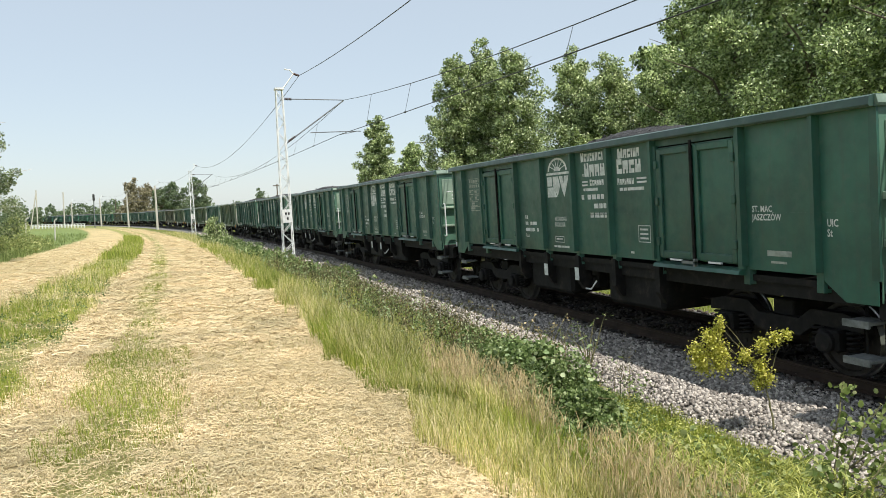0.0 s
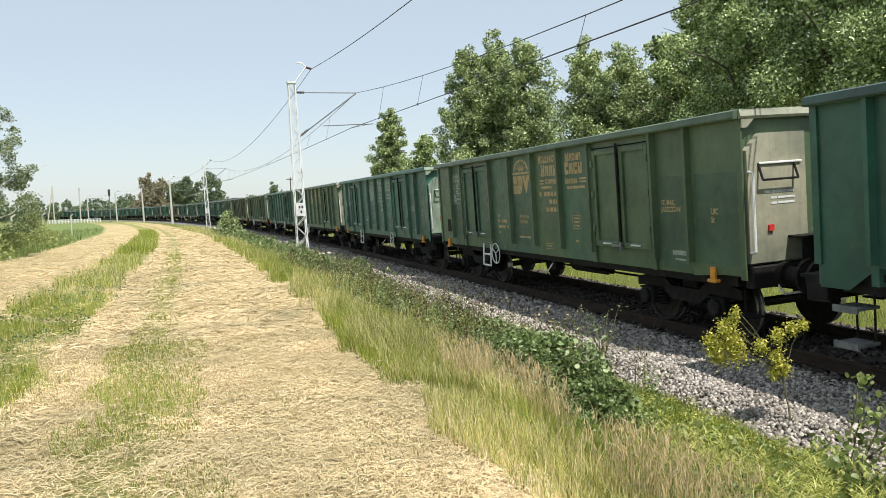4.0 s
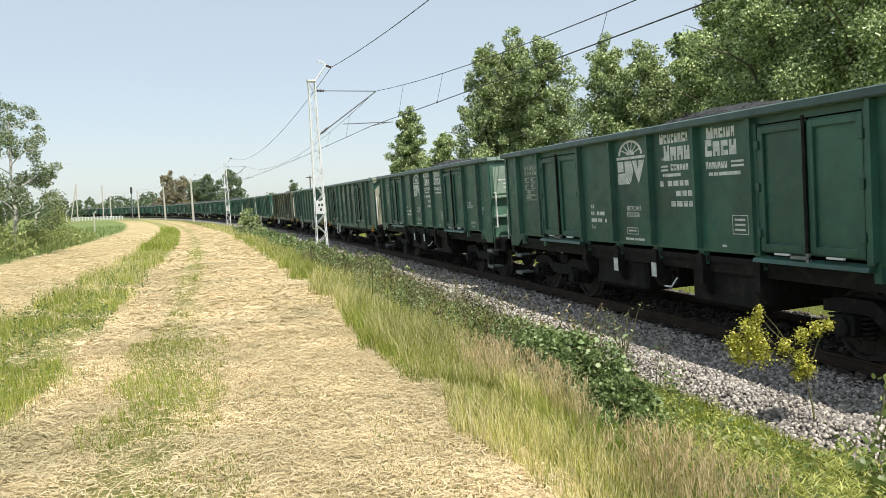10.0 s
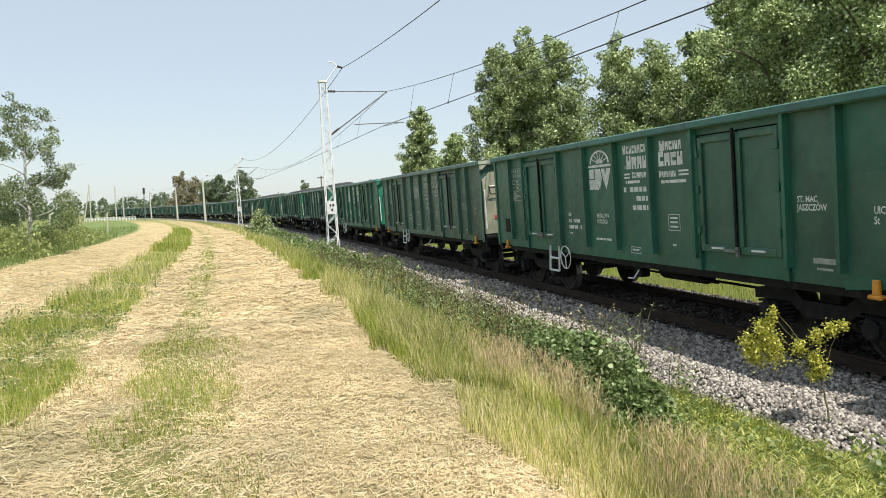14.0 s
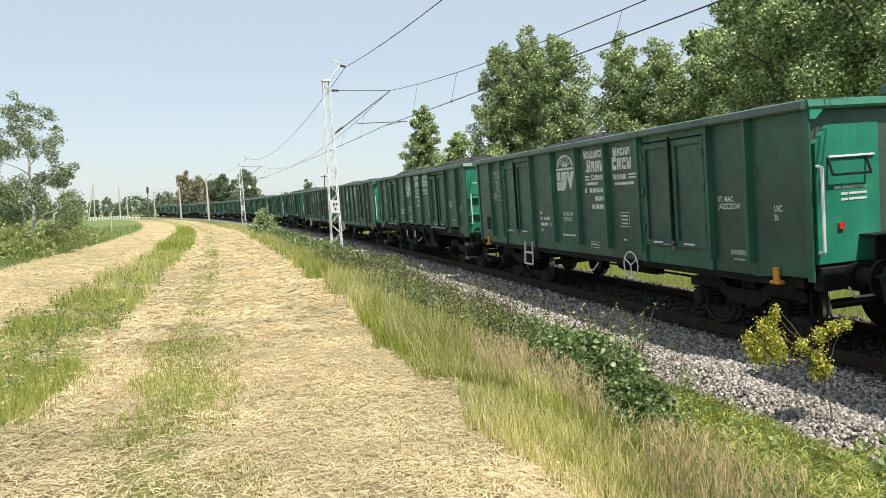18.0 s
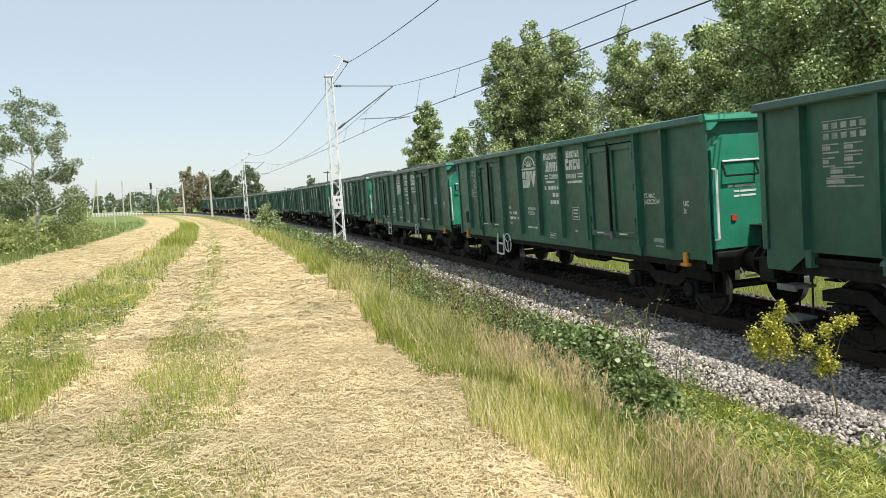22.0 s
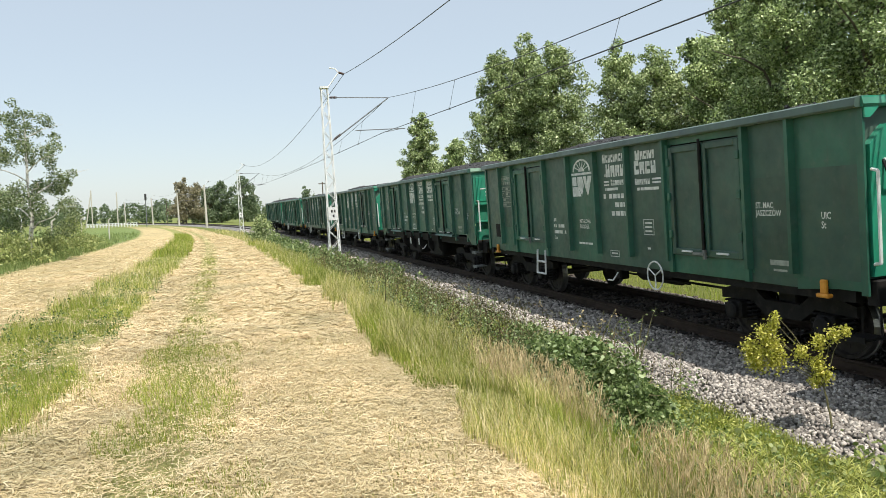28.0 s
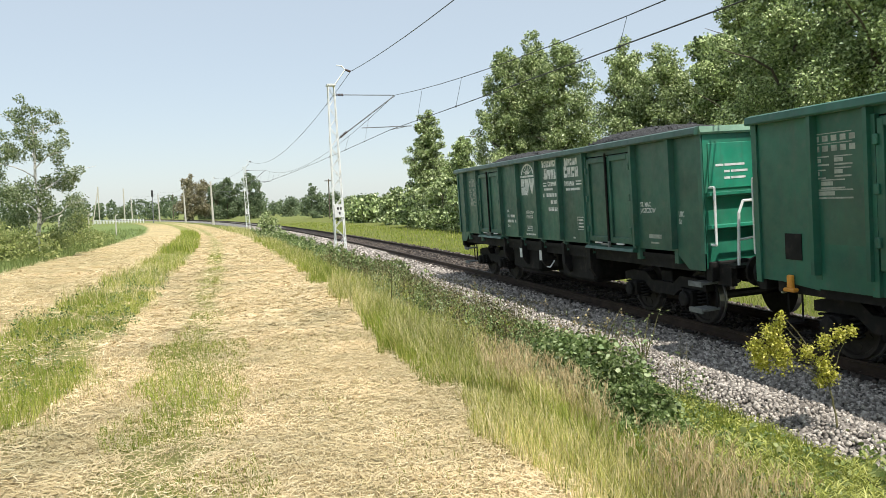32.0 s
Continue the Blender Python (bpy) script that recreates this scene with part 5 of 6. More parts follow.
M_STONE = by_island("ballast_stones", [(0.0, (0.11, 0.098, 0.086)), (0.4, (0.27, 0.243, 0.216)), (0.75, (0.43, 0.39, 0.345)), (1.0, (0.62, 0.57, 0.51))], 0.85)
M_STONE1 = by_object("ballast_stone", [(0.0, (0.11, 0.098, 0.086)), (0.4, (0.27, 0.243, 0.216)), (0.75, (0.43, 0.39, 0.345)), (1.0, (0.62, 0.57, 0.51))], 0.85, 0, 40, .5)


def lay_stones():
    got = []
    si = math.sin(radians(CANT))
    for n, a, b, y0, y1, pw, sz in ((28000, 1.0, 3.2, 3.4, 14, 1.3, .042), (12500, 0.95, 3.2, 13, 40, 1.2, .068), (5000, .85, 3.2, 36, 110, 1.3, .15)):
        x, y = strip(n, a, b, y0, y1, pw)
        off = np.interp(y, PLAN_Y, PLAN_X) - x
        z = np.array([ballast_top(o) - o * si + .012 for o in off])
        off_over = off > 2.95
        z[off_over] = np.maximum(z[off_over], -.5)
        size = sz * RNG.uniform(.6, 1.25, n)
        got.append(stone_mesh(np.stack([x, y, z + RNG.uniform(-.01, .02, n)], 1), size))
    mesh_np("ballast_stones", *join(got), M_STONE, "loose grey crushed stone of the ballast shoulder", "stones")


lay_stones()
# darker stone colour that carries the shade under the train
M_SHADESTONE = by_island("stained_shade_stones", [(0.0, (0.045, 0.036, 0.03)), (0.5, (0.09, 0.074, 0.062)), (1.0, (0.16, 0.135, 0.115))], 0.85)


def lay_dark_stones():
    """The deep shade under the train is put into these stones' colour, with brake-dust stain."""
    got = []
    si = math.sin(radians(CANT))
    for n, y0, y1, sz in ((7000, 3, 22, .055), (3500, 20, 60, .09)):
        x, y = strip(n, -1.6, 1.15, y0, y1, 1.2)
        off = np.interp(y, PLAN_Y, PLAN_X) - x
        z = ballast_top(0) - off * si + .012
        got.append(stone_mesh(np.stack([x, y, z + RNG.uniform(-.01, .02, n)], 1), sz * RNG.uniform(.6, 1.25, n)))
    mesh_np("dark_stones", *join(got), M_SHADESTONE, "oil-blackened crushed stone between the rails", "stones")


lay_dark_stones()


# ---------------------------------------------------------------- bushes and trees
def herb_plants(name, n, off0, off1, y0, y1, h0, h1, r, per, size, material, label, pw=1.2, rounded=False):
    """Many separate leafy plants, each a column of leaves round a stem."""
    x, y = strip(n, off0, off1, y0, y1, pw)
    z = ground_zs(x, y)
    h = RNG.uniform(h0, h1, n)
    k = np.repeat(np.arange(n), per)
    u = RNG.uniform(.08, 1, n * per)
    a = RNG.uniform(0, 2 * np.pi, n * per)
    rr = r * RNG.uniform(.3, 1.1, n * per) * (1.15 - .75 * u)
    p = np.stack([x[k] + rr * np.cos(a), y[k] + rr * np.sin(a), z[k] + u * h[k]], 1)
    f = round_leaves if rounded else leaves
    return mesh_np(name, *f(p, size * RNG.uniform(.5, 1.4, n * per)), material, label, "weeds")


herb_plants("verge_weeds", 300, 3.3, 5.4, 7.2, 22, .15, .58, .19, 46, .04, M_HERB, "dark green leafy weeds along the ballast")
herb_plants("brown_weeds", 300, 3.7, 5.6, 7.6, 26, .35, .85, .12, 50, .032, M_DOCK, "tall dark brownish weeds between the grasses")
herb_plants("pale_weeds", 170, 3.5, 5.8, 7.0, 26, .35, .75, .12, 22, .034, M_PALEFLOWER, "tall weeds with pale green flower heads")
herb_plants("far_verge_weeds", 300, 3.1, 5.2, 20, 75, .3, .8, .30, 40, .12, M_HERB, "dark green leafy weeds along the line", 1.3)
herb_plants("near_weeds", 130, 3.6, 5.5, 3.3, 7.6, .06, .26, .15, 44, .03, M_HERB, "low green leafy weeds beside the ballast")
herb_plants("bright_weeds", 170, 3.2, 5.0, 3.4, 8.4, .06, .24, .14, 46, .028, M_LANCE, "bright yellow-green low weeds beside the ballast")
herb_plants("round_leaf_weeds", 34, 3.2, 4.6, 3.3, 5.5, .12, .40, .17, 22, .042, M_SAP, "round-leaved grey-green weeds beside the ballast", 1.2, True)
herb_plants("strip_weeds", 110, 9.7, 11.3, 7.5, 22, .06, .30, .14, 30, .036, M_HERB, "dark leafy weeds in the uncut strip")


def lance_weeds():
    """Shoots with whorls of long narrow leaves."""
    x, y = strip(150, 3.6, 5.3, 2.7, 4.6, 1.0)
    z = ground_zs(x, y)
    got = []
    for a, b, c in zip(x, y, z):
        m = 30
        u = RNG.uniform(.15, 1, m)
        hh = RNG.uniform(.15, .40)
        ang = RNG.uniform(0, 2 * np.pi, m)
        ln = RNG.uniform(.05, .11, m)
        p = np.stack([np.full(m, a), np.full(m, b), c + u * hh], 1)
        got.append(blades(p, ln * .6, np.full(m, .0105), np.stack([np.cos(ang), np.sin(ang)], 1) * ln[:, None], 3))
    mesh_np("narrow_leaf_weeds", *join(got), M_LANCE, "light green narrow-leaved weed shoots", "weeds")


lance_weeds()


def tall_stalks():
    """Thin dry stems with small dark heads, standing over the weeds."""
    x, y = strip(420, 3.3, 5.6, 7.0, 24, 1.2)
    n = len(x)
    z = ground_zs(x, y)
    h = RNG.uniform(.45, 1.0, n)
    lean = RNG.normal(0, .07, (n, 2))
    got = [blades(np.stack([x, y, z], 1), h, np.full(n, .009), lean, 2)]
    for k in range(7):
        u = RNG.uniform(.55, 1.0, n)
        p = np.stack([x + lean[:, 0] * u * u, y + lean[:, 1] * u * u, z + h * u * .88], 1) + RNG.normal(0, .03, (n, 3))
        got.append(blades(p, RNG.uniform(.02, .06, n), np.full(n, .018), RNG.normal(0, .04, (n, 2)), 2))
    mesh_np("dry_stalks", *join(got), M_DOCK, "thin dark dry weed stalks over the verge", "weeds")


tall_stalks()


def limb_path(rng, a, b, n=5, wob=.12):
    d = (b - a).length
    out = []
    for i in range(n + 1):
        u = i / n
        p = a.lerp(b, u) + Vector((rng.gauss(0, 1), rng.gauss(0, 1), rng.gauss(0, .5))) * d * wob * u * (1 - u)
        p.z += d * .08 * math.sin(math.pi * u)
        out.append(p)
    return out


def build_tree(name, x, y, height, radius, base, n_leaf, size, leaf, bark, label, seed, clumps=60, slim=1.0, open_=1.0, lean=(0, 0), rounded=False, group="", up=.4, inner=0):
    """A trunk with limbs and a crown of leaf clumps along them."""
    rng = random.Random(seed)
    gz = ground_z(x, y)
    t = thing(name, pose(x, y, gz - .05), label, "bush" if name == "bush" else "tree", group)
    top = Vector((lean[0], lean[1], height))
    r0 = max(.03, height * .016)
    trunk = limb_path(rng, Vector((0, 0, 0)), top * .93, 8, .04)
    bm = bmesh.new()
    tube(bm, trunk, [r0 * (1 - .88 * i / 8) for i in range(9)], 8)
    part("trunk", bm, bark, t)
    cent, rad = [], []
    n_limb = 9 if height > 3 else 6
    for i in range(n_limb):
        u = base / height + (.92 - base / height) * (i + rng.random() * .7) / n_limb
        a = top * (u * .93)
        phi = i * 2.4 + rng.uniform(-.4, .4)
        prof = math.sin(math.pi * min(1, max(.05, (u - base / height) / (1 - base / height))) ** .75) ** .8
        rr = radius * (.45 + .65 * prof) * rng.uniform(.75, 1.1)
        b = a + Vector((math.cos(phi) * rr, math.sin(phi) * rr, height * .10 * slim * rng.uniform(.6, 1.6)))
        path = limb_path(rng, a, b, 5, .12)
        bm = bmesh.new()
        tube(bm, path, [r0 * (.42 - .07 * k) * (1 - u * .5) for k in range(6)], 5)
        part("limb", bm, bark, t)
    for c in range(clumps):
        v = (c + rng.random()) / clumps
        u = base / height + (1.0 - base / height) * v ** .9
        prof = math.sqrt(max(0.03, 1 - v ** 2.6)) * min(1.0, .62 + 2.5 * v) * (.72 + .5 * rng.random())
        phi = rng.uniform(0, 2 * math.pi)
        rr = radius * prof * math.sqrt(rng.uniform(.12, 1.0)) * .85
        cent.append(top * (u * .97) + Vector((math.cos(phi) * rr, math.sin(phi) * rr, rng.gauss(0, .04) * height)))
        rad.append(radius * rng.uniform(.20, .38) * open_ * (1 - .45 * v))
    cent, rad = np.array(cent), np.array(rad)
    pick = RNG.choice(len(cent), n_leaf, p=rad ** 2 / np.sum(rad ** 2))
    d = unit(RNG.normal(0, 1, (n_leaf, 3)))
    rr = rad[pick] * RNG.uniform(.2, 1, n_leaf) ** .5 * RNG.uniform(.75, 1.3, n_leaf)
    p = cent[pick] + d * rr[:, None] * np.array([1, 1, .85])
    p[:, 2] = np.maximum(p[:, 2], .05)
    size = size * RNG.uniform(.6, 1.4, n_leaf)
    if inner:
        # shaded inner foliage round the limbs
        u = RNG.uniform(.04, .9, inner)
        q = unit(RNG.normal(0, 1, (inner, 3))) * np.array([1, 1, .4]) * (radius * .62 * np.sqrt(1 - u * .9) * RNG.uniform(.1, 1, inner))[:, None]
        q += np.array(top)[None] * u[:, None]
        q[:, 2] = np.maximum(q[:, 2], .1)
        p, size = np.concatenate([p, q]), np.concatenate([size, np.full(inner, size.mean() * 1.7)])
    f = round_leaves if rounded else leaves
    mesh_np("crown", *f(p, size, up), leaf, "", "", parent=t)
    return t


def at_angle(px_angle, dist):
    """A place dist metres from the camera's spot, px_angle degrees right of north."""
    a = radians(px_angle)
    return math.sin(a) * dist, math.cos(a) * dist


LINE = "trees beyond the track"
TREES = (
    # angle, distance, height, crown radius, crown base, leaves, leaf size, dark
    (14.0, 80, 12.0, 2.6, .8, 11000, .24, 0), (16.5, 68, 8.4, 2.3, .5, 8000, .22, 1), (15.4, 78, 7.0, 2.6, .4, 5000, .24, 0),
    (20.1, 60, 14.2, 3.1, .4, 19000, .20, 0), (22.0, 61, 15.2, 3.2, .5, 19000, .20, 0), (24.0, 58, 14.2, 3.4, .5, 20000, .20, 0),
    (28.7, 48, 11.6, 3.1, .4, 20000, .17, 0), (31.4, 46, 10.8, 3.0, .4, 19000, .17, 0),
    (36.6, 43, 12.8, 3.2, .4, 24000, .15, 1), (39.8, 36, 15.0, 4.0, .4, 32000, .14, 1), (45.0, 33, 15.5, 4.3, .4, 32000, .14, 1), (51.5, 32, 15, 4.2, .4, 9000, .2, 1), (60, 31, 14.0, 4.2, 1.0, 5000, .24, 1),
    # back row, added to block the sky behind the dark crowns
    (34.4, 52, 13.0, 3.6, .4, 5000, .3, 1), (38.4, 47, 15.0, 4.2, .4, 5000, .3, 1), (42.6, 44, 17.0, 4.6, .4, 5000, .3, 1), (47.5, 42, 17.0, 4.6, .4, 4000, .34, 1),
)
for i, (ang, dist, hh, rr, bb, nl, sz, dk) in enumerate(TREES):
    x, y = at_angle(ang, dist)
    build_tree("tree", x, y, hh, rr, bb, int(nl * 2.3), sz * .90, M_LEAFDARK if dk else M_LEAF, M_BARK, "dark dense leafy tree behind the railway line" if dk else "tall grey-green leafy poplar behind the railway line", 20 + i, 90 if dk else 240, 1.3, .78 if dk else .72, group=LINE, up=.5, inner=5000 if dk else 3000)
# undergrowth between them
for i, (ang, dist, hh, rr) in enumerate(((11.6, 98, 4.5, 3.2), (13.6, 86, 5.2, 3.4), (15.0, 74, 5.0, 3.2), (17.6, 64, 4.6, 3.0), (20.5, 58, 4.4, 2.8), (24, 53, 4.2, 2.8), (28, 46, 4.4, 2.6), (32, 42, 4.2, 2.6), (36, 37, 4.4, 2.4), (41, 34, 4.6, 2.6), (47, 31, 4.6, 2.8), (9.6, 118, 4.2, 3.4), (8.2, 140, 4.0, 3.6), (54, 30, 4.6, 3))):
    x, y = at_angle(ang, dist)
    build_tree("bush", x, y, hh, rr, .2, 3600, .24 * dist / 60 + .05, M_LEAFDARK if i % 2 else M_LEAF, M_BARK, "dense green thicket bush beside the line", 60 + i, 46, .6, 1.25, group="thicket bushes")
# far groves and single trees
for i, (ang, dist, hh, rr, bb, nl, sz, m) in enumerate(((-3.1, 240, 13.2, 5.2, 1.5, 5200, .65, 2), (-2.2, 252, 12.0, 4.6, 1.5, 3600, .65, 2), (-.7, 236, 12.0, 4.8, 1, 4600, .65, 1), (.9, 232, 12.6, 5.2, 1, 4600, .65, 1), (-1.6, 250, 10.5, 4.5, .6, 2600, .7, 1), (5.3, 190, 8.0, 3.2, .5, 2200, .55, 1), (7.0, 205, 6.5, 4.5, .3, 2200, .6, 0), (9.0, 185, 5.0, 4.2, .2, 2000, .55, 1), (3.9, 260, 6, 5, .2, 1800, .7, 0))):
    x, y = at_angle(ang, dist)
    build_tree("tree", x, y, hh, rr, bb, nl, sz, (M_HAZEDLEAF, M_HAZEDLEAF, M_HAZEDRUST)[m], M_BARK, "brownish-green tree in the distance" if m == 2 else "distant dark green tree across the fields", 90 + i, 40, 1.0, 1.15, group="far trees")


def far_wood(name, ang0, ang1, dist, h0, h1, n, size, material, label, seed):
    """A distant belt of trees: clumps of leaves over short trunks, uneven on top."""
    r = np.random.default_rng(seed)
    m = 90
    a = np.radians(np.linspace(ang0, ang1, m) + r.normal(0, .15, m))
    d = dist * r.uniform(.93, 1.12, m)
    hh = r.uniform(h0, h1, m) * (1 + .45 * np.array([noise.noise((q * 14, seed, 0)) for q in a]))
    k = r.integers(0, m, n)
    c = np.stack([np.sin(a) * d, np.cos(a) * d, np.full(m, -.5)], 1)
    w = dist * math.radians(abs(ang1 - ang0)) / m * 1.3
    q = unit(r.normal(0, 1, (n, 3)))
    u = r.uniform(.3, 1, n)[:, None] ** .5
    p = c[k] + q * u * np.stack([np.full(n, w), np.full(n, w), hh[k] * .5], 1)
    p[:, 2] += hh[k] * .5
    return mesh_np(name, *leaves(p, size * r.uniform(.6, 1.4, n)), material, label, "wood")


far_wood("far_wood", -30, -4, 330, 6, 10, 16000, 1.1, M_HAZEDLEAF, "far belt of dark green trees beyond the fields", 4)
far_wood("far_wood_edge", -3, 14, 330, 5, 8, 9000, 1.1, M_HAZEDLEAF, "far belt of green trees beyond the fields", 7)
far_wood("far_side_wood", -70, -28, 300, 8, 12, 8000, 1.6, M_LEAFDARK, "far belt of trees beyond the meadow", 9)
# left meadow: birch, bushes
bx, by = at_angle(-12.9, 40)
build_tree("birch_tree", bx, by, 7.1, 2.7, 1.5, 17000, .10, M_BIRCHLEAF, M_BIRCH, "young birch with a thin airy crown and pale trunk", 5, 74, 1.2, .60)
for i, (ang, dist, hh, rr) in enumerate(((-14.6, 36, 1.3, 1.8), (-16.6, 36, 1.5, 2.0), (-12.6, 43, 1.2, 1.8), (-11.2, 49, 1.1, 1.8), (-18.5, 33, 1.6, 2.2), (-9.9, 60, 1.0, 1.6), (-15.5, 46, 1.6, 2.2), (-10.6, 66, 2.4, 1.4))):
    x, y = at_angle(ang, dist)
    build_tree("bush", x, y, hh, rr, .1, 3000, .13, M_BANKLEAF, M_BARK, "leafy green hedge bush on the meadow bank", 120 + i, 40, .5, 1.3, group="bank bushes")
# bush between the strip and the track
bp = beside(54.0, 5.1)
build_tree("bush", bp.x, bp.y, 2.05, 1.0, .1, 2600, .13, M_LEAF, M_BARK, "dark green round bush beside the mown strip", 140, 34, .6, 1.3)
# flowering bush on the verge
fb = build_tree("bush", 3.2, 6.75, .62, .62, .0, 12000, .030, M_HERB, M_STEM, "low dark green bush with pale flower heads", 150, 60, .5, 1.1, rounded=True)
p = np.stack([RNG.normal(0, .34, 110), RNG.normal(-.12, .36, 110), RNG.uniform(.3, .70, 110)], 1)
tagged(mesh_np("flower_head", *round_leaves(p, RNG.uniform(.025, .055, 110), 2.0), M_PALEFLOWER, "pale flower heads", "", parent=fb), kind="stuff")
build_tree("bush", 3.25, 5.85, .40, .45, .0, 7000, .026, M_HERB, M_STEM, "low green bush with small leaves on the verge", 153, 40, .5, 1.1, rounded=True)
build_tree("bush", 3.3, 7.6, .55, .5, .0, 4500, .03, M_HERB, M_STEM, "low dark green bush with round leaves", 151, 30, .5, 1.2, rounded=True)
build_tree("bush", 3.5, 9.0, .6, .5, .0, 3000, .045, M_HERB, M_STEM, "dark green bushy weeds beside the ballast", 152, 30, .5, 1.2)


def sapling(name, x, y, height, groups, leaf, n, size, label, seed, fork=None):
    """Thin stems with separate tufts of leaves: groups of (dx, dy, z, radius); fork: where one stem parts."""
    rng = random.Random(seed)
    gz = ground_z(x, y)
    si = math.sin(radians(CANT))
    off = track_x(y) - x
    if off < 3.1:
        gz = max(gz, ballast_top(off) - off * si)
    t = thing(name, pose(x, y, gz - .03), label, "sapling")
    thick = .012
    if fork:
        bm = bmesh.new()
        tube(bm, limb_path(rng, Vector((0, 0, 0)), Vector(fork), 6, .05), [.012 - .0008 * k for k in range(7)], 6)
        part("trunk", bm, M_STEM, t)
        thick = .006
    for dx, dy, z, r in groups:
        bm = bmesh.new()
        root = Vector(fork) if fork else Vector((rng.uniform(-.04, .04), rng.uniform(-.04, .04), 0))
        pts = limb_path(rng, root, Vector((dx, dy, z + r * .6)), 6, .07)
        tube(bm, pts, [thick * (1 - .116 * k) for k in range(7)], 5)
        part("stem", bm, M_STEM, t)
        m = int(n * (r / .25) ** 2)
        c = RNG.normal(0, .40, (m, 3)) * np.array([r, r, r * 1.2]) + np.array([dx, dy, z])
        mesh_np("leaf_tuft", *round_leaves(c, size * RNG.uniform(.5, 1.3, m), .7), leaf, "", "", parent=t)["kind"] = "stuff"
    return t


sapling("yellow_sapling", 5.64, 6.2, 1.3, ((-.52, .46, .68, .12), (-.38, .34, .70, .12), (-.56, .50, .80, .11), (-.40, .36, .84, .13), (-.46, .42, .95, .10), (-.40, .36, 1.06, .07), (-.38, .34, 1.14, .05), (-.20, .18, .78, .09), (-.08, .08, .90, .09), (.02, 0, .98, .08), (.10, -.08, 1.02, .06), (-.10, .08, .68, .09), (-.06, .05, .58, .10), (-.12, .1, .52, .07)), M_YELLOW, 2600, .021, "bright yellow-green sapling growing in the ballast", 3, (-.06, .05, .46))
sapling("aspen_sapling", 4.85, 4.75, 1.0, ((.1, -.1, .50, .2), (-.15, .05, .32, .2), (.35, -.2, .66, .2), (.22, .05, .86, .10), (.5, -.3, .4, .24), (.3, -.25, .25, .25)), M_SAP, 110, .05, "young aspen shoots with round grey-green leaves", 4)
sapling("aspen_sapling", 4.35, 4.1, .6, ((0, 0, .3, .22), (-.3, .1, .22, .22), (.3, -.1, .35, .22), (.1, .3, .25, .2), (.42, -.25, .2, .22)), M_SAP, 110, .048, "low aspen shoots with round grey-green leaves", 6)
for i, (sx_, sy_, hh) in enumerate(((5.0, 10.0, 1.0), (5.25, 10.3, .85), (4.75, 10.6, .8), (5.6, 9.9, .9))):
    sapling("weed_stalks", sx_, sy_, hh, ((.1, 0, hh * .72, .10), (-.12, .1, hh * .62, .12), (.25, -.1, hh * .85, .08), (.0, .15, hh * .45, .14), (-.2, .2, hh * .38, .14), (.15, .1, hh * .3, .15)), (M_SEED, M_HERB)[i % 2], 90, .03, "tall thin weed stalks with dry heads", 8 + i)

# posts, fences and signals far along the line
def stick(name, ang, dist, height, r, material, label, group="", z=None):
    x, y = at_angle(ang, dist)
    t = thing(name, pose(x, y, ground_z(x, y) - .05), label, "post", group)
    part("shaft", rods([((0, 0, 0), (0, 0, height))], r, 8), material, t)
    return t


for ang, dist, hh in ((-11.7, 62, 2.0), (-9.9, 75, 2.2), (-8.2, 92, 2.2), (-13.5, 70, 2.0)):
    p = stick("fence_post", ang, dist, hh, .07, M_CONC, "pale concrete fence post in the meadow", "fence posts")
    part("head", rods([((0, 0, hh), (.25, 0, hh + .18))], .06, 6), M_CONC, p)
p = stick("trestle_pole", -9.2, 210, 9.5, .14, M_CONC, "leaning pair of grey utility poles")
part("brace", rods([((-1.6, 0, 0), (0, 0, 9.0))], .13, 8), M_CONC, p)
stick("utility_pole", -4.4, 260, 8.5, .10, M_BARK, "slim dark wooden utility pole", "utility poles")
stick("utility_pole", -7.6, 228, 9.5, .16, M_CONC, "pale concrete utility pole", "utility poles")
stick("utility_pole", 1.6, 300, 14, .16, M_BARK, "slim dark wooden utility pole", "utility poles")
p = stick("signal_post", -5.75, 205, 7.0, .12, M_GALV, "grey railway signal post with dark head")
part("head", boxes((-.25, .25, -.2, .2, 6.6, 8.2), bevel=.08), M_DARKINK, p)
p = stick("power_pole", 6.6, 175, 9.0, .13, M_BARK, "wooden power pole with a crossarm", "utility poles")
part("crossarm", boxes((-.9, .9, -.08, .08, 8.5, 8.7)), M_BARK, p)


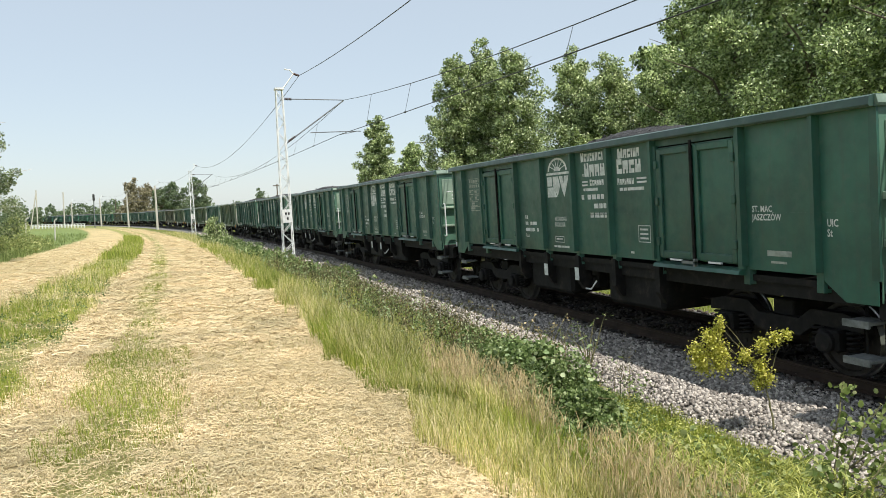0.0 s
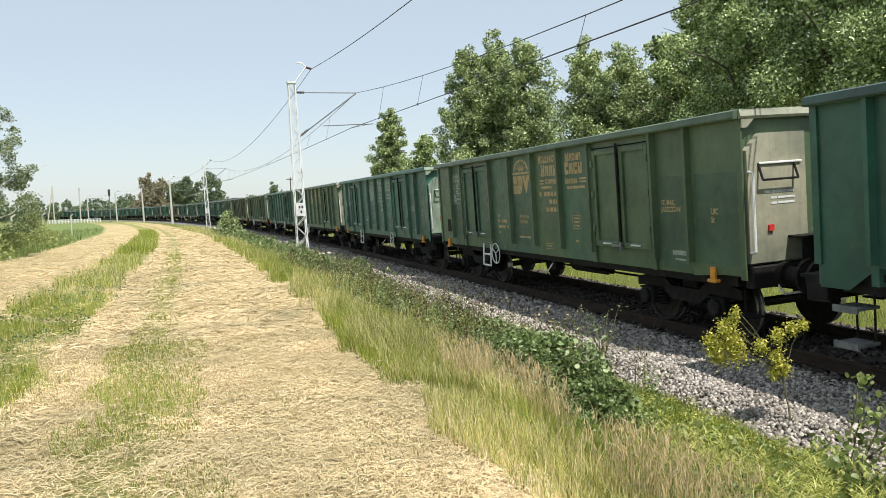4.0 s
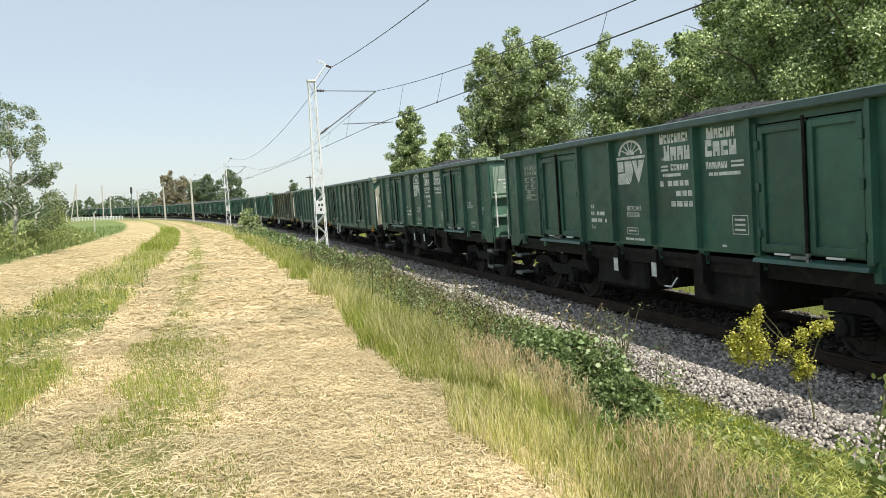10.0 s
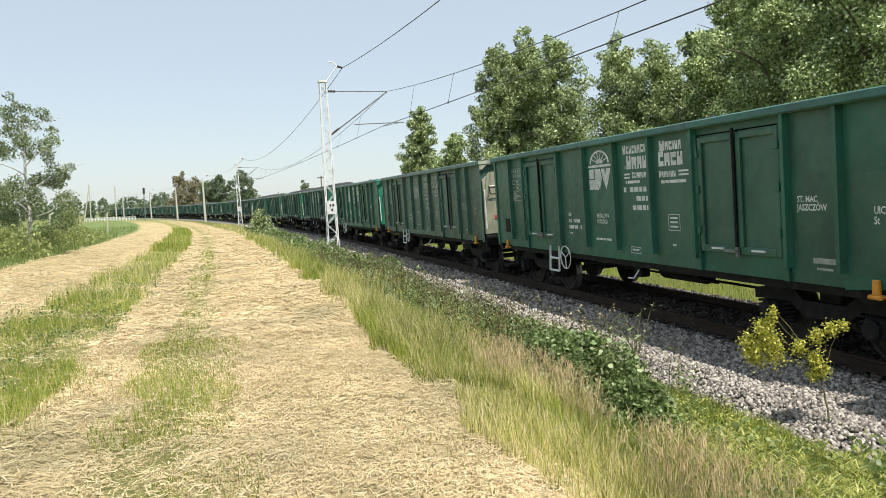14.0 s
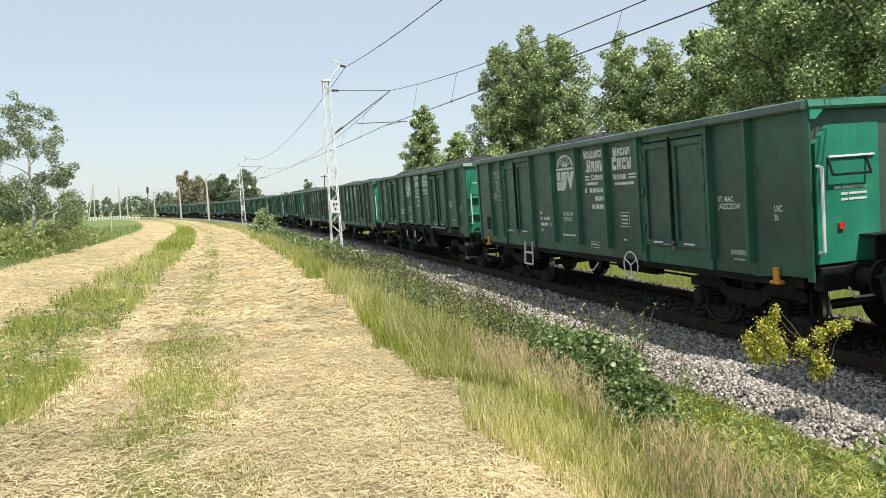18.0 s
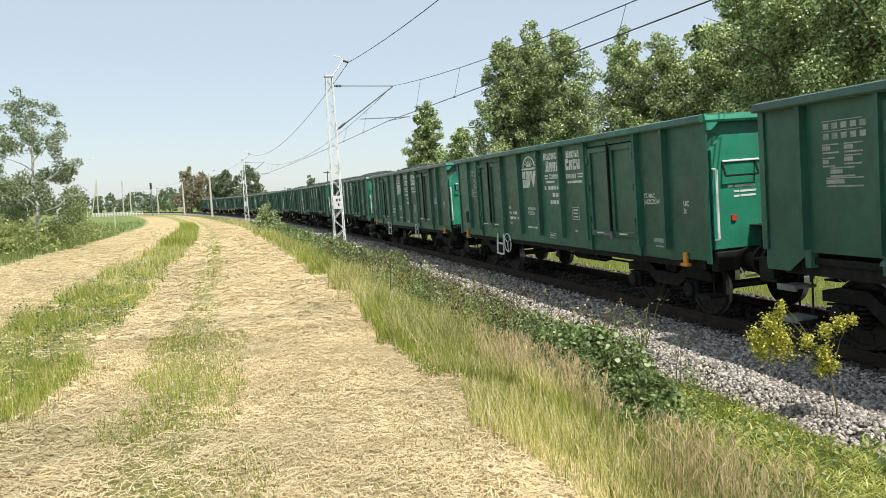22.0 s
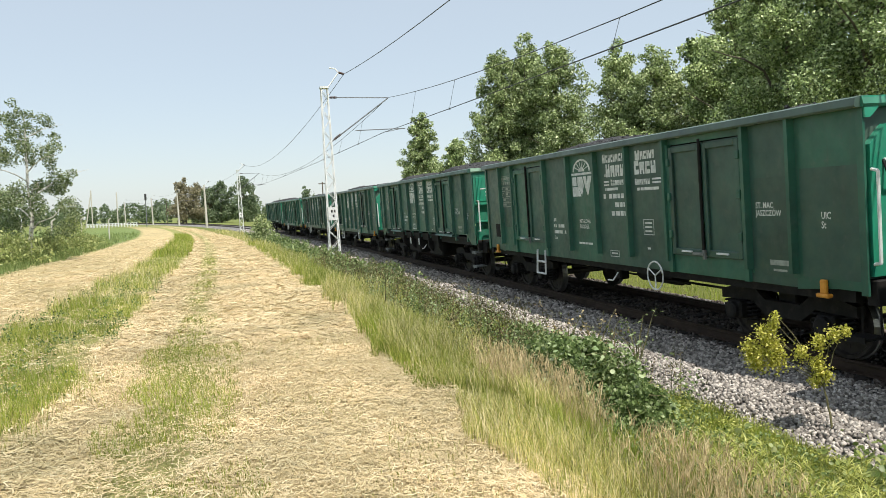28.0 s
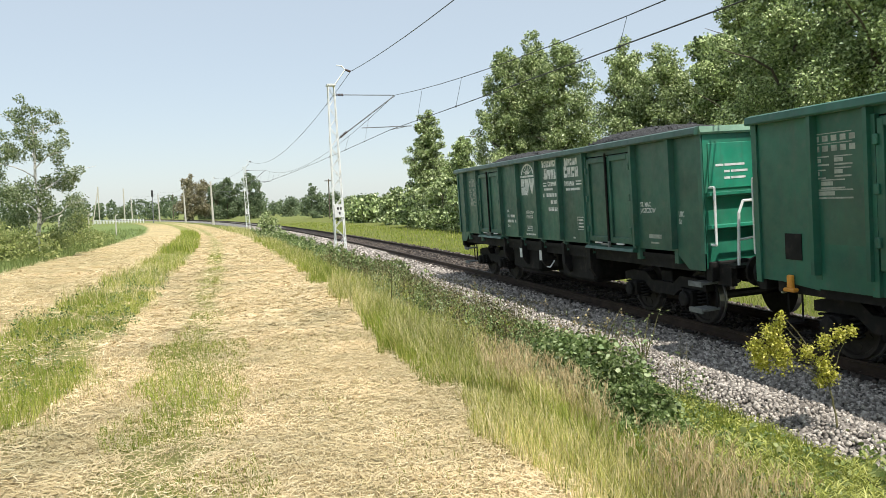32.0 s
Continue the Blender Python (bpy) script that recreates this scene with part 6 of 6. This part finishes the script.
def crossing_fence():
    x0, y0 = at_angle(-9.5, 222)
    x1, y1 = at_angle(-6.4, 215)
    t = thing("crossing_fence", pose(x0, y0, ground_z(x0, y0)), "white level-crossing railing across the far road", "fence")
    d = Vector((x1 - x0, y1 - y0, 0))
    n = 16
    for i in range(n + 1):
        q = d * (i / n)
        part("fence_post", boxes((q.x - .12, q.x + .12, q.y - .12, q.y + .12, 0, 1.0)), M_WHITE, t)
    for z in (.5, .95):
        part("fence_rail", rods([(Vector((0, 0, z)), d + Vector((0, 0, z)))], .08, 5), M_WHITE, t)


crossing_fence()
# stones that can be told apart, on the near shoulder
stone_meshes = []
for i in range(6):
    v, f = stone_mesh(np.zeros((1, 3)), np.array([.046]))
    stone_meshes.append(mesh_of("stone", v.tolist(), f.tolist(), M_STONE1))
bed = bpy.data.objects["ballast_bed"]
xs, ys_ = strip(300, 1.9, 3.2, 4.5, 9.5, 1.0)
for i in range(300):
    o = track_x(ys_[i]) - xs[i]
    z = max(-.5, ballast_top(o) - o * math.sin(radians(CANT))) + .03
    q = Euler(RNG.uniform(0, 6.28, 3).tolist()).to_matrix().to_4x4()
    part("stone", stone_meshes[i % 6], None, bed, m=Matrix.Translation((xs[i], ys_[i], z)) @ q)


# ---------------------------------------------------------------- what moves
def wagon_pose(s_mid):
    xa, ya, _ = track(s_mid - 4.5 * SIZE)
    xb, yb, _ = track(s_mid + 4.5 * SIZE)
    return pose((xa + xb) / 2, (ya + yb) / 2, 0.0, 0, -CANT, math.degrees(math.atan2(xa - xb, yb - ya)))


def motions():
    for k, w in WAGONS:
        walk(w, [(t, wagon_pose(train_s(t) + k * PITCH + 6.28 * SIZE)) for t in np.arange(0, 32.01, 0.5)])
    for sy, sets in WHEELS.items():
        rows = [(i / FPS, pose(0, sy * SIZE, 0.45 * SIZE) @ Matrix.Rotation(-(train_s(0) - train_s(i / FPS)) / (0.452 * SIZE), 4, "X").inverted()) for i in range(961)]
        walk(sets[0], rows)
        keys = sets[0].animation_data
        for o in sets[1:]:
            o.rotation_mode = "QUATERNION"
            a = o.animation_data_create()
            a.action = keys.action
            a.action_slot = keys.action_slot


motions()
